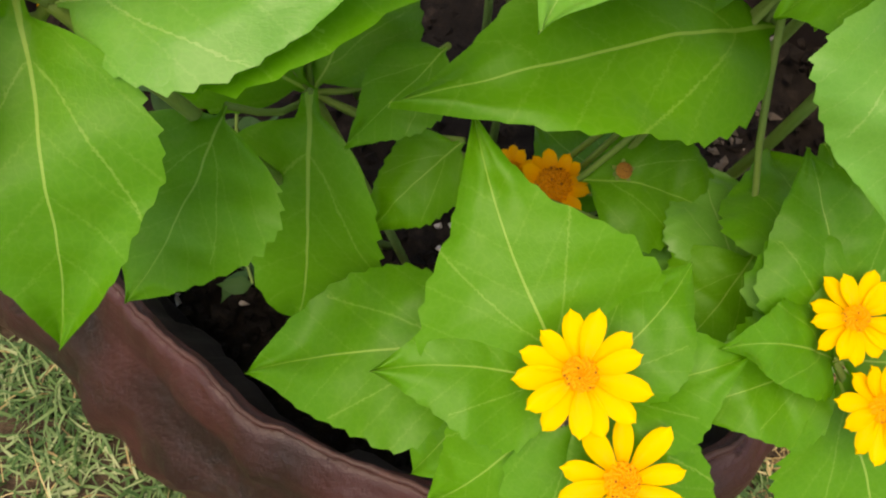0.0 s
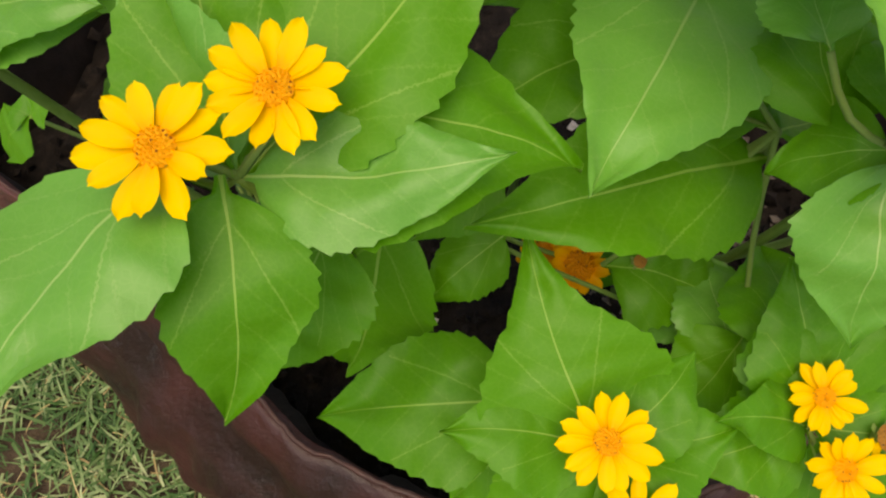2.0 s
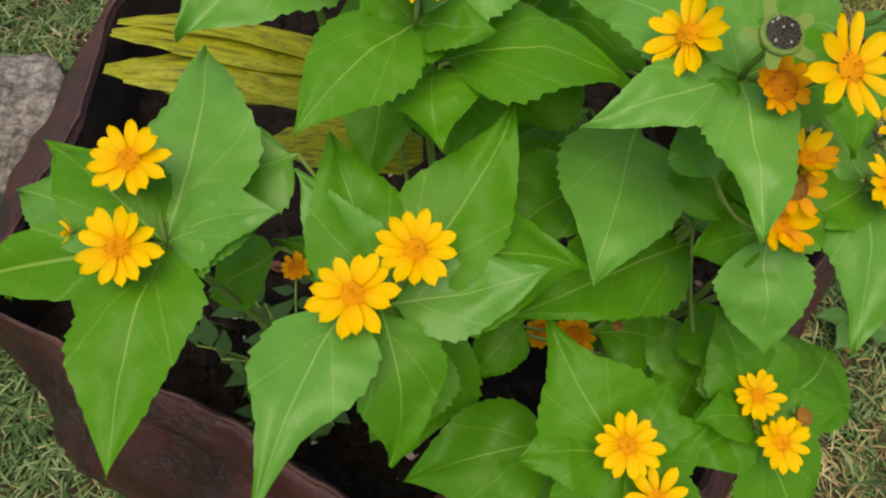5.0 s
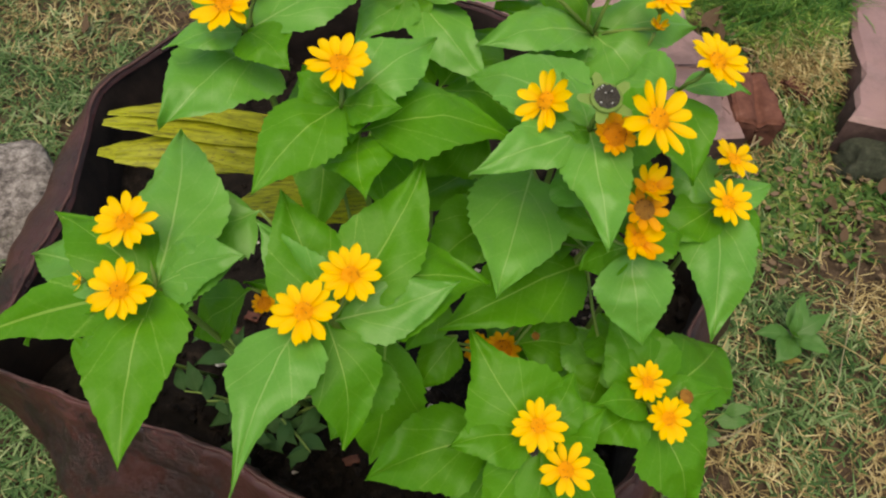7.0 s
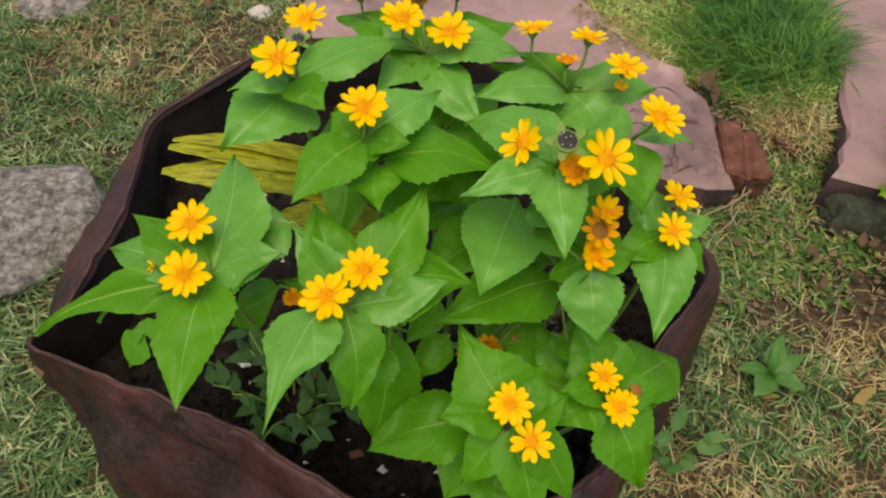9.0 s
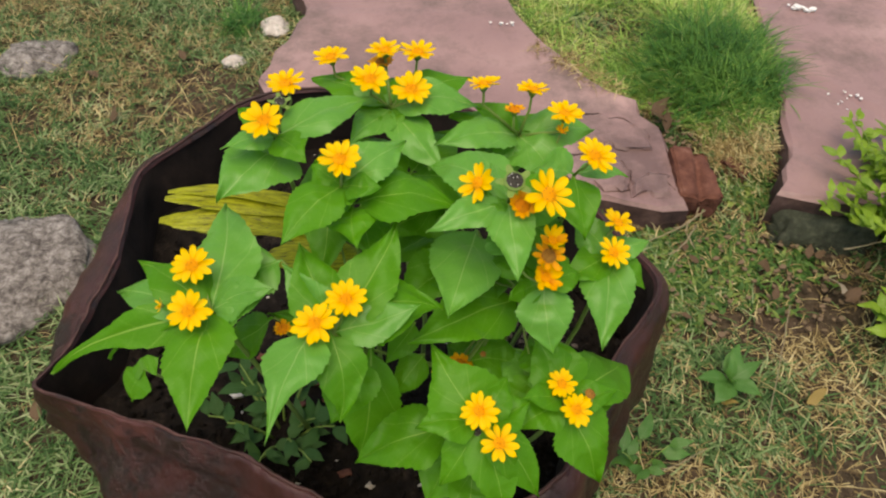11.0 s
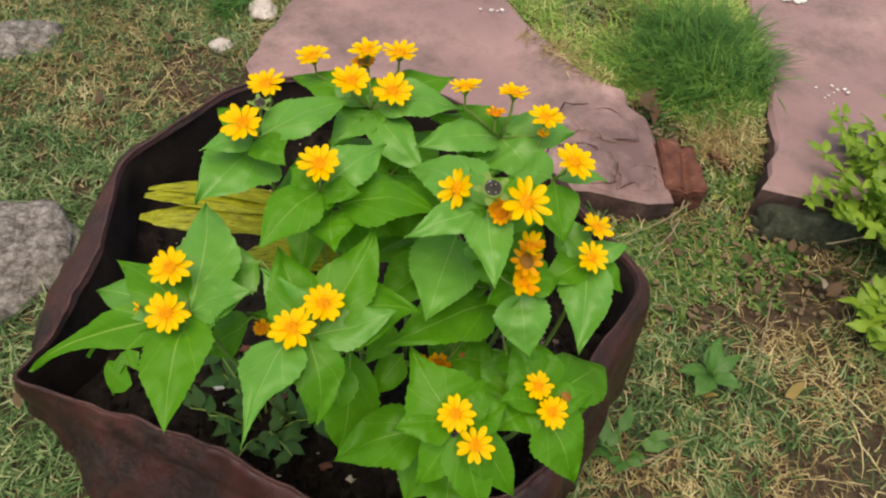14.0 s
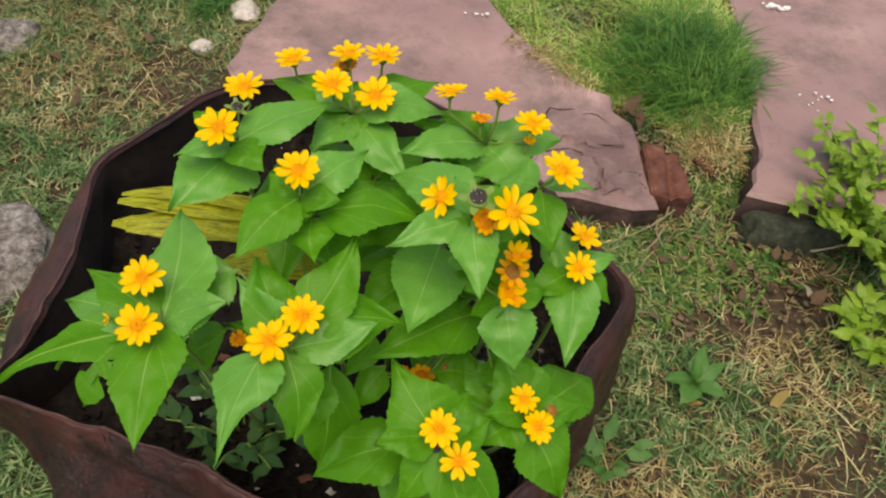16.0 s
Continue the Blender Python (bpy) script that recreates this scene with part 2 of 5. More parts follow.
def sandstone_material():
    n = Nodes("sandstone_red")
    pos = n.coords("Object")
    col = n.ramp(n.noise(3.5, 5, 0.55, pos), [(0.32, (0.205, 0.115, 0.118)), (0.52, (0.300, 0.176, 0.170)), (0.72, (0.45, 0.288, 0.272))])
    dirt = n.ramp(n.noise(6, 8, 0.74, pos), [(0.46, (0, 0, 0)), (0.66, (1, 1, 1))])
    col = n.mix(n.math("MULTIPLY", dirt, 0.80), col, (0.082, 0.058, 0.052))
    col = n.mix(n.math("MULTIPLY", n.noise(260, 3), 0.3), col, (0.34, 0.24, 0.21))
    # damp, trodden dirt on the broken end of the first slab
    spot = n.node("ShaderNodeVectorMath", Vector=pos)
    spot.operation = "DISTANCE"
    spot.inputs[1].default_value = (0.425, 0.675, 0.05)
    trodden = n.ramp(n.math("ADD", spot.outputs["Value"], n.math("MULTIPLY_ADD", n.noise(22, 6, 0.7, pos), 0.30, -0.15)), [(0.03, (1, 1, 1)), (0.15, (0, 0, 0))])
    col = n.mix(n.math("MULTIPLY", trodden, 0.72), col, (0.085, 0.050, 0.046))
    n.bump(n.math("ADD", n.math("MULTIPLY", n.noise(20, 5, 0.6, pos), 0.5), n.math("MULTIPLY", n.noise(160, 4), 0.3)), 0.4, 0.005)
    return n.done(col, n.math("MULTIPLY_ADD", dirt, 0.2, 0.46), 0.45)


SANDSTONE = sandstone_material()


# split, soiled slab sides, with their shade put into the darker colour
def shaded_side_material():
    n = Nodes("sandstone_shaded_side")
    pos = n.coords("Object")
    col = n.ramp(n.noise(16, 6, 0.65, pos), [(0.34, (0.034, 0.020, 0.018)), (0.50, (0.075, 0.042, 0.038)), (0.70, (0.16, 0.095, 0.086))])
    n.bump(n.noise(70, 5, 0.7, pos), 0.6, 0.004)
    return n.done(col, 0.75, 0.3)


SHADED_SIDE = shaded_side_material()


def brick_material():
    n = Nodes("brick_red")
    pos = n.coords("Object")
    col = n.ramp(n.noise(40, 5, 0.65, pos), [(0.3, (0.075, 0.028, 0.020)), (0.6, (0.15, 0.060, 0.042)), (0.85, (0.24, 0.13, 0.10))])
    n.bump(n.noise(120, 5, 0.7, pos), 0.7, 0.003)
    return n.done(col, 0.85, 0.2)


BRICK = brick_material()


def boulder_material(name, stops):
    n = Nodes(name)
    pos = n.coords("Object")
    col = n.ramp(n.noise(60, 9, 0.8, pos, 0.3), stops)
    n.bump(n.noise(70, 6, 0.7, pos), 0.8, 0.006)
    return n.done(col, 0.85, 0.25)


BOULDER = boulder_material("rock_grey", [(0.36, (0.030, 0.024, 0.022)), (0.48, (0.15, 0.130, 0.118)), (0.66, (0.40, 0.365, 0.34))])
CLOD = boulder_material("clod_dry", [(0.3, (0.05, 0.038, 0.03)), (0.6, (0.13, 0.105, 0.085)), (0.8, (0.24, 0.20, 0.17))])
WHITE = boulder_material("fleck_white", [(0.3, (0.62, 0.60, 0.58)), (0.6, (0.80, 0.79, 0.77)), (0.8, (0.85, 0.84, 0.83))])
MOSSY = boulder_material("stone_dark", [(0.3, (0.016, 0.017, 0.012)), (0.5, (0.045, 0.052, 0.034)), (0.75, (0.11, 0.112, 0.080))])
PEBBLE = boulder_material("pebble_pale", [(0.3, (0.30, 0.24, 0.20)), (0.55, (0.58, 0.52, 0.47)), (0.75, (0.80, 0.77, 0.74))])


def frond_material():
    n = Nodes("frond_yellow")
    uv = n.node("ShaderNodeSeparateXYZ")
    n.link(n.coords("UV"), uv.inputs[0])
    stretched = n.node("ShaderNodeCombineXYZ", X=n.math("MULTIPLY", uv.outputs[0], 2.0), Y=n.math("MULTIPLY", uv.outputs[1], 14.0))
    line = n.noise(3.0, 4, 0.6, stretched.outputs[0])
    col = n.ramp(line, [(0.32, (0.07, 0.06, 0.012)), (0.42, (0.22, 0.23, 0.010)), (0.58, (0.34, 0.36, 0.016)), (0.78, (0.44, 0.42, 0.035))])
    rot = n.ramp(n.noise(26, 4, 0.6), [(0.60, (0, 0, 0)), (0.68, (1, 1, 1))])
    col = n.mix(rot, col, (0.06, 0.04, 0.02))
    n.bump(line, 0.4, 0.001)
    return n.done(col, 0.5, 0.3, 0.25)


FROND = frond_material()


def twig_material():
    n = Nodes("twig_dry")
    col = n.mix(n.noise(120, 4, 0.7), (0.16, 0.12, 0.075), (0.44, 0.37, 0.24))
    n.bump(n.noise(300, 3), 0.5, 0.001)
    return n.done(col, 0.8, 0.2)


TWIG = twig_material()


# ---- small builders ----
def mesh_of(bm, name, material, smooth=True):
    me = bpy.data.meshes.new(name)
    bm.normal_update()
    bm.to_mesh(me)
    bm.free()
    me.materials.append(material)
    if smooth:
        me.shade_smooth()
    return me


def part(name, bm, material, parent=None, label="", smooth=True):
    ob = new(name, mesh_of(bm, name, material, smooth))
    if parent is not None:
        ob.parent = parent
    if label:
        ob["label"] = label
    return ob


def tube(bm, points, radii, sides=7):
    """A round tube along smooth points, closed at both ends."""
    pts = [Vector(p) for p in points]
    rings = []
    for i, p in enumerate(pts):
        d = (pts[min(i + 1, len(pts) - 1)] - pts[max(i - 1, 0)]).normalized()
        side = d.cross(Vector((0.31, 0.93, 0.17))).normalized()
        other = d.cross(side)
        rings.append([bm.verts.new(p + radii[i] * (math.cos(a) * side + math.sin(a) * other)) for a in (math.tau * k / sides for k in range(sides))])
    for a, b in zip(rings, rings[1:]):
        for k in range(sides):
            bm.faces.new((a[k], a[(k + 1) % sides], b[(k + 1) % sides], b[k]))
    bm.faces.new(rings[0][::-1])
    bm.faces.new(rings[-1])


def arc(a, b, sag=0.0, n=7, side=(0, 0, 0)):
    a, b, side = Vector(a), Vector(b), Vector(side)
    return [a.lerp(b, i / (n - 1)) + (Vector((0, 0, -sag)) + side) * math.sin(math.pi * i / (n - 1)) for i in range(n)]


def half_width(u):
    """The outline of a broad, round-shouldered leaf with a drawn-out point on a short winged stalk."""
    if u < 0.07:
        return 0.045 + 0.07 * (u / 0.07) ** 2
    if u < 0.34:
        s = (u - 0.07) / 0.27
        return 0.115 + 0.885 * math.sin(s * math.pi / 2) ** 0.62
    s = (u - 0.34) / 0.66
    return max(0.0, (1 - s ** 1.85) * (1 - 0.46 * s ** 2.4))


def drip_width(u):
    """The same leaf with a long drawn-out tip."""
    return half_width(u * 1.28) if u < 0.62 else max(0.0, half_width(0.7936) * (1 - (u - 0.62) / 0.38) ** 1.15)


def long_tip(u):
    """A broad leaf that narrows early into a long thin tip."""
    return half_width(u * 1.55) if u < 0.47 else max(0.0, half_width(0.7285) * (1 - (u - 0.47) / 0.53) ** 0.95)


def leaf_bmesh(base, tip, width, roll=0.0, bulge=0.09, fold=0.16, teeth=0.085, wave=0.085, curl=0.0, seed=0, rows=64, cols=10, ends=half_width):
    """One leaf from base to tip. roll: degrees round its length; bulge: arch along it; fold: V across it; curl: tip turned up."""
    rng = random.Random(seed)
    base, tip = Vector(base), Vector(tip)
    axis = tip - base
    size = axis.length
    axis.normalize()
    up = Vector((0, -0.12, 1))
    normal = (up - axis * up.dot(axis)).normalized()
    normal = Matrix.Rotation(radians(roll), 3, axis) @ normal
    side = axis.cross(normal).normalized()
    bm = bmesh.new()
    layer = bm.loops.layers.uv.new("leaf")
    grid, places = [], {}
    phase = rng.random() * 6
    sway = rng.uniform(-0.06, 0.06)
    fold, bulge, wave = fold * rng.uniform(0.5, 1.6), bulge * rng.uniform(0.6, 1.5), wave * rng.uniform(0.5, 1.5)
    curl += rng.uniform(-0.09, 0.02)
    twist, hook = rng.uniform(-0.30, 0.30), rng.uniform(-0.05, 0.05)
    lean, off = rng.uniform(-0.10, 0.10), Vector((rng.random() * 50, rng.random() * 50, 0))
    count = rng.randint(12, 15)
    depth = [[rng.uniform(0.35, 1.3) for _ in range(count + 2)] for _ in range(2)]
    start = [rng.random(), rng.random()]
    for i in range(rows + 1):
        u = i / rows
        w = ends(u) * width / 2
        turn = twist * u * u
        across, out = side * math.cos(turn) + normal * math.sin(turn), normal * math.cos(turn) - side * math.sin(turn)
        row = []
        for j in range(cols + 1):
            v = 2 * j / cols - 1
            flank = 1 if v > 0 else 0
            lat = v * w * (1 + 0.13 * noise.noise(Vector((u * 4.0, 3.0 * flank, off.x))))
            if abs(v) > 0.99 and teeth and 0.16 < u < 0.92:
                saw = u * count + start[flank]
                bite = saw - math.floor(saw)
                lat *= 1 + teeth * depth[flank][int(saw) % len(depth[0])] * (bite ** 1.4 - 0.55) * min(1, (0.92 - u) * 8)
            near = min(1.0, abs(lat) / (0.30 * width + 1e-5))
            h = bulge * size * (math.sin(math.pi * u) - 0.35 * u) + fold * abs(lat) - 2.2 * fold * lat * lat / max(width, 1e-4)
            h += wave * width * 0.5 * v * v * math.sin(9 * u + phase + (1.7 if flank else 0)) + curl * size * u ** 3
            # the blade swells between its side veins
            rib = (u - 0.9 * abs(lat) / size) / 0.16
            h += 0.016 * width * abs(math.sin(math.pi * rib)) * near * min(1, 5 * u) * (1 - u)
            h += lean * lat + 0.10 * width * noise.noise(Vector((u * 3.1, v * 1.2, 0)) + off) * min(1, 4 * u) + 0.022 * width * noise.noise(Vector((u * 9, v * 3.5, 5)) + off)
            p = base + axis * (u * size) + across * (lat + sway * size * math.sin(math.pi * u) + hook * size * max(0, u - 0.7) ** 2 * 6) + out * h
            vert = bm.verts.new(p)
            places[vert] = (u, lat / size)
            row.append(vert)
        grid.append(row)
    for a, b in zip(grid, grid[1:]):
        for j in range(cols):
            f = bm.faces.new((a[j], a[j + 1], b[j + 1], b[j]))
            for loop in f.loops:
                loop[layer].uv = places[loop.vert]
    bmesh.ops.recalc_face_normals(bm, faces=bm.faces)
    return bm


def petal_mesh(name, length, width, cup, material=None):
    bm = bmesh.new()
    layer = bm.loops.layers.uv.new("petal")
    grid, places = [], {}
    rows, cols = 7, 4
    for i in range(rows + 1):
        u = i / rows
        w = width * (0.42 + 0.58 * math.sin(min(1.0, u / 0.55) * math.pi / 2)) * (1 if u < 0.55 else 1 - 0.74 * ((u - 0.55) / 0.45) ** 2.3)
        row = []
        for j in range(cols + 1):
            v = 2 * j / cols - 1
            x = 0.0032 + u * (length - 0.0032)
            notch = -0.0007 * v * v - (0.0003 if j in (1, 3) else 0.0) if i == rows else 0.0
            z = cup * length * u * u + 0.16 * width * v * v
            vert = bm.verts.new((x + notch, v * w / 2, z))
            places[vert] = (u, v)
            row.append(vert)
        grid.append(row)
    for a, b in zip(grid, grid[1:]):
        for j in range(cols):
            f = bm.faces.new((a[j], b[j], b[j + 1], a[j + 1]))
            for loop in f.loops:
                loop[layer].uv = places[loop.vert]
    return mesh_of(bm, name, material or PETAL)


def disc_mesh(name, radius, material, floret, height=0.45):
    """A domed head of many small florets."""
    bm = bmesh.new()
    rings = 5
    top = bm.verts.new((0, 0, radius * height))
    last = None
    for k in range(1, rings + 1):
        a = k / rings
        count = 20
        ring = [bm.verts.new((a * radius * math.cos(math.tau * i / count), a * radius * math.sin(math.tau * i / count),
                              radius * height * (1 - a ** 2.2) + (0.10 * radius if (i + k) % 2 else 0))) for i in range(count)]
        for i in range(count):
            if last is None:
                bm.faces.new((top, ring[i], ring[(i + 1) % count]))
            else:
                bm.faces.new((last[i], ring[i], ring[(i + 1) % count], last[(i + 1) % count]))
        last = ring
    # florets
    for i in range(70):
        r = radius * 0.98 * math.sqrt((i + 0.5) / 70)
        t = i * 2.39996
        c = Vector((r * math.cos(t), r * math.sin(t), radius * height * (1 - (r / radius) ** 2.2)))
        s = radius * 0.085
        tip = bm.verts.new(c + Vector((0, 0, 2.6 * s)))
        ring = [bm.verts.new(c + Vector((s * math.cos(a), s * math.sin(a), s * 0.5))) for a in (0.3, 1.87, 3.44, 5.01)]
        for k in range(4):
            bm.faces.new((ring[k], ring[(k + 1) % 4], tip)).material_index = 1
    me = mesh_of(bm, name, material, False)
    me.materials.append(floret)
    return me


def calyx_bmesh(radius):
    bm = bmesh.new()
    tube(bm, [(0, 0, -0.006), (0, 0, -0.004), (0, 0, -0.0012), (0, 0, 0.0004)], [0.0012, 0.0028, radius, radius * 1.02], 12)
    for k in range(5):
        a = math.tau * k / 5
        d, s = Vector((math.cos(a), math.sin(a), 0)), Vector((-math.sin(a), math.cos(a), 0))
        q = [bm.verts.new(p) for p in (d * radius * 0.6 - s * 0.0016 + Vector((0, 0, -0.002)), d * radius * 0.6 + s * 0.0016 + Vector((0, 0, -0.002)),
                                       d * radius * 1.7 + s * 0.0010 + Vector((0, 0, -0.0006)), d * radius * 1.9 + Vector((0, 0, -0.0002)), d * radius * 1.7 - s * 0.0010 + Vector((0, 0, -0.0006)))]
        bm.faces.new(q)
    return bm


PETAL_MESHES = [petal_mesh("petal", 0.0134, 0.0047, 0.10), petal_mesh("petal", 0.0129, 0.0044, 0.16), petal_mesh("petal", 0.0139, 0.0049, 0.05), petal_mesh("petal", 0.0127, 0.0045, -0.06)]
CUPPED_MESHES = [petal_mesh("petal", 0.0120, 0.0052, 0.60), petal_mesh("petal", 0.0124, 0.0050, 0.45), petal_mesh("petal", 0.0120, 0.0050, 0.30, PETAL_OLD)]
OLD_MESHES = [petal_mesh("petal", 0.0118, 0.0046, 0.12, PETAL_OLD), petal_mesh("petal", 0.0124, 0.0044, 0.02, PETAL_OLD), petal_mesh("petal", 0.0114, 0.0046, 0.22, PETAL_OLD)]
DISC_MESH = disc_mesh("disc", 0.0038, DISC, FLORET)
OLD_MESH = disc_mesh("disc", 0.0056, OLD_ORANGE, OLD_FLORET, 0.55)
FADED_MESH = disc_mesh("disc", 0.0046, OLD_DISC, FADED_FLORET, 0.6)
DEAD_MESH = disc_mesh("disc", 0.0050, DEAD_DISC, DEAD_FLORET, 0.4)
CALYX_MESH = mesh_of(calyx_bmesh(0.0036), "calyx", STEM)


def flower(plant, place, size=0.026, lean=(0, -0.3, 1), petals=12, style="open", seed=0):
    """A daisy head on a plant: calyx, disc and each petal. style: open, old (wide disc), cupped, faded, dead."""
    rng = random.Random(seed * 7 + int(abs(place[0]) * 9000) + int(place[1] * 7000))
    m = Vector(lean).to_track_quat("Z", "Y").to_matrix().to_4x4()
    head = new("flower")
    head.parent = plant
    head.matrix_basis = Matrix.Translation(place) @ m @ Matrix.Rotation(rng.random() * 6, 4, "Z") @ Matrix.Scale(size / 0.026, 4)
    discs = {"open": DISC_MESH, "old": OLD_MESH, "cupped": DISC_MESH, "faded": FADED_MESH, "dead": DEAD_MESH}
    disc = new("disc", discs[style])
    disc.parent = head
    disc.location = (0, 0, 0.0006)
    calyx = new("calyx", CALYX_MESH)
    calyx.parent = head
    if style == "dead":
        calyx.scale = (1.7, 1.7, 1.0)
        disc["label"] = "dried grey-brown seed head"
    count = 0 if style == "dead" else petals
    for k in range(count):
        kind = {"cupped": CUPPED_MESHES, "old": OLD_MESHES, "faded": OLD_MESHES if petals > 2 else PETAL_MESHES}.get(style, PETAL_MESHES)
        p = new("petal", rng.choice(kind))
        p.parent = head
        turn = math.tau * k / max(count, 1) + rng.uniform(-0.11, 0.11)
        s = rng.uniform(0.92, 1.06) * (0.9 if style in ("old", "faded") else 1)
        p.matrix_basis = Matrix.Rotation(turn, 4, "Z") @ Matrix.Translation((0, 0, 0.0004 * (k % 2))) @ Matrix.Rotation(rng.uniform(-0.20, 0.05), 4, "Y") @ Matrix.Rotation(rng.uniform(-0.2, 0.2), 4, "X") @ Matrix.Scale(s, 4)
    return head


SEED = [0]


def leaf(plant, base, tip, width, roll=0.0, material=None, name="leaf", label="", **shape):
    SEED[0] += 1
    bm = leaf_bmesh(base, tip, width, roll, seed=SEED[0], **shape)
    return part(name, bm, material or LEAF, plant, label)


def stalk(plant, points, thick=0.0018, thin=0.0011, name="stem"):
    bm = bmesh.new()
    n = len(points)
    tube(bm, points, [thick + (thin - thick) * i / (n - 1) for i in range(n)])
    return part(name, bm, STEM, plant)


def flower_plant(label, root, node, material=None):
    plant = new("flowering_plant")
    tagged(plant, label, "plant", "daisy plants in the bag")
    stalk(plant, arc(root, node, 0, 9, (0.006, -0.008, 0)), 0.0024, 0.0014)
    return plant


def grow(plant, node, heads, leaves):
    """heads: (place, size, lean, petals, style); leaves: (tip, width, roll, extra shape)."""
    for place, size, lean, petals, style in heads:
        n = Vector(lean).normalized()
        stalk(plant, [Vector(node), Vector(node).lerp(Vector(place) - n * 0.016, 0.6) + Vector((0, 0, 0.002)), Vector(place) - n * 0.014, Vector(place) - n * 0.004], 0.0010, 0.0009, "flower_stalk")
        flower(plant, place, size, lean, petals, style)
    for tip, width, roll, extra in leaves:
        if "base" in extra and (Vector(extra["base"]) - Vector(node)).length > 0.012:
            stalk(plant, arc(node, extra["base"], 0.006, 5), 0.0009, 0.0008, "leaf_stalk")
        leaf(plant, extra.pop("base", node), tip, width, roll, extra.pop("material", None), **extra)


# ---- ground ----
def ground_height(x, y):
    bank = 0.055 / (1 + math.exp(-(y - 0.66) / 0.03)) / (1 + math.exp(-(x - 0.56) / 0.03)) / (1 + math.exp((x - 0.95) / 0.03)) / (1 + math.exp((y - 1.45) / 0.06))
    return bank + 0.006 * noise.noise(Vector((x * 2.3, y * 2.3, 0))) + 0.003 * noise.noise(Vector((x * 9, y * 9, 4)))


def build_ground():
    bm = bmesh.new()
    xs = [-400, -60, -12, -4] + [-2.0 + 0.05 * i for i in range(81)] + [4, 12, 60, 400]
    ys = [-400, -60, -12, -3] + [-1.0 + 0.05 * i for i in range(81)] + [6, 14, 60, 400]
    grid = [[bm.verts.new((x, y, ground_height(x, y) - 0.004 if abs(x) < 3 and abs(y) < 4 else -0.01)) for x in xs] for y in ys]
    for a, b in zip(grid, grid[1:]):
        for j in range(len(xs) - 1):
            bm.faces.new((a[j], a[j + 1], b[j + 1], b[j]))
    return tagged(part("ground", bm, EARTH), "brown earth under a patchy dry lawn", "ground", kind="structure")


ground = build_ground()


def ragged_slab(name, outline, thick, top, seed, step=0.03):
    """A flat stone with an uneven, chipped outline. outline: corners, counter-clockwise."""
    rng = random.Random(seed)
    bm = bmesh.new()
    pts = []
    for (x0, y0), (x1, y1) in zip(outline, outline[1:] + outline[:1]):
        n = max(1, int(math.hypot(x1 - x0, y1 - y0) / step))
        for i in range(n):
            f = i / n
            pts.append(Vector((x0 + (x1 - x0) * f + rng.uniform(-0.006, 0.006), y0 + (y1 - y0) * f + rng.uniform(-0.006, 0.006), 0)))
    centre = sum(pts, Vector()) / len(pts)
    rings = []
    for inset, z in ((0.002, top - thick), (-0.002, top - thick * 0.45), (0.0, top - 0.006), (0.008, top)):
        ring = []
        for p in pts:
            d = (centre - p).normalized()
            q = p + d * (inset + rng.uniform(0, 0.004))
            ring.append(bm.verts.new((q.x, q.y, z + rng.uniform(-0.0015, 0.0015))))
        rings.append(ring)
    for a, b in zip(rings, rings[1:]):
        for i in range(len(pts)):
            j = (i + 1) % len(pts)
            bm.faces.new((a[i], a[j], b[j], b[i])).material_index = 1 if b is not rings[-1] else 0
    bm.faces.new(rings[-1])
    bm.faces.new(rings[0][::-1])
    bmesh.ops.triangulate(bm, faces=[f for f in bm.faces if len(f.verts) > 4])
    slab = part(name, bm, SANDSTONE, None, "", False)
    slab.data.materials.append(SHADED_SIDE)
    return slab


SLAB_A = [(0.10, 0.60), (0.313, 0.603), (0.388, 0.574), (0.430, 0.564), (0.473, 0.558), (0.481, 0.60), (0.477, 0.645), (0.487, 0.69), (0.490, 0.735), (0.470, 0.775), (0.476, 0.81), (0.433, 0.848), (0.388, 0.925), (0.352, 1.005), (0.31, 1.11), (0.30, 1.25), (0.24, 1.60), (-0.30, 1.62), (-0.10, 1.175), (-0.162, 1.031), (-0.19, 0.95), (-0.12, 0.62)]
SLAB_B = [(0.610, 0.550), (0.705, 0.529), (0.81, 0.51), (1.60, 0.36), (1.75, 1.60), (0.90, 1.62), (0.79, 1.10), (0.722, 0.815), (0.674, 0.655)]
path_slab = ragged_slab("path_slab", SLAB_A, 0.068, 0.050, 3)
tagged(path_slab, "flat irregular reddish sandstone paving slab with dusty worn top", "paving slab", "stepping slabs", "structure")
# split layers left standing on the broken end of the slab
for layer, top, seed in (([(0.26, 0.625), (0.345, 0.612), (0.395, 0.600), (0.405, 0.655), (0.36, 0.70), (0.30, 0.69)], 0.0565, 31), ([(0.395, 0.592), (0.455, 0.578), (0.466, 0.628), (0.440, 0.650), (0.400, 0.634)], 0.0545, 32),
                          ([(0.31, 0.735), (0.40, 0.70), (0.455, 0.685), (0.470, 0.725), (0.44, 0.775), (0.36, 0.80)], 0.0550, 33)):
    flake = ragged_slab("stone_layer", layer, 0.010, top, seed, 0.012)
    flake.parent = path_slab
    flake["label"] = "flaked stone layer"
path_slab_far = ragged_slab("path_slab", SLAB_B, 0.11, 0.070, 8)
tagged(path_slab_far, "large smooth pinkish sandstone paving slab with a square edge", "paving slab", "stepping slabs", "structure")


def inside(x, y, outline):
    hit = False
    for (x0, y0), (x1, y1) in zip(outline, outline[1:] + outline[:1]):
        if (y0 > y) != (y1 > y) and x < (x1 - x0) * (y - y0) / (y1 - y0) + x0:
            hit = not hit
    return hit


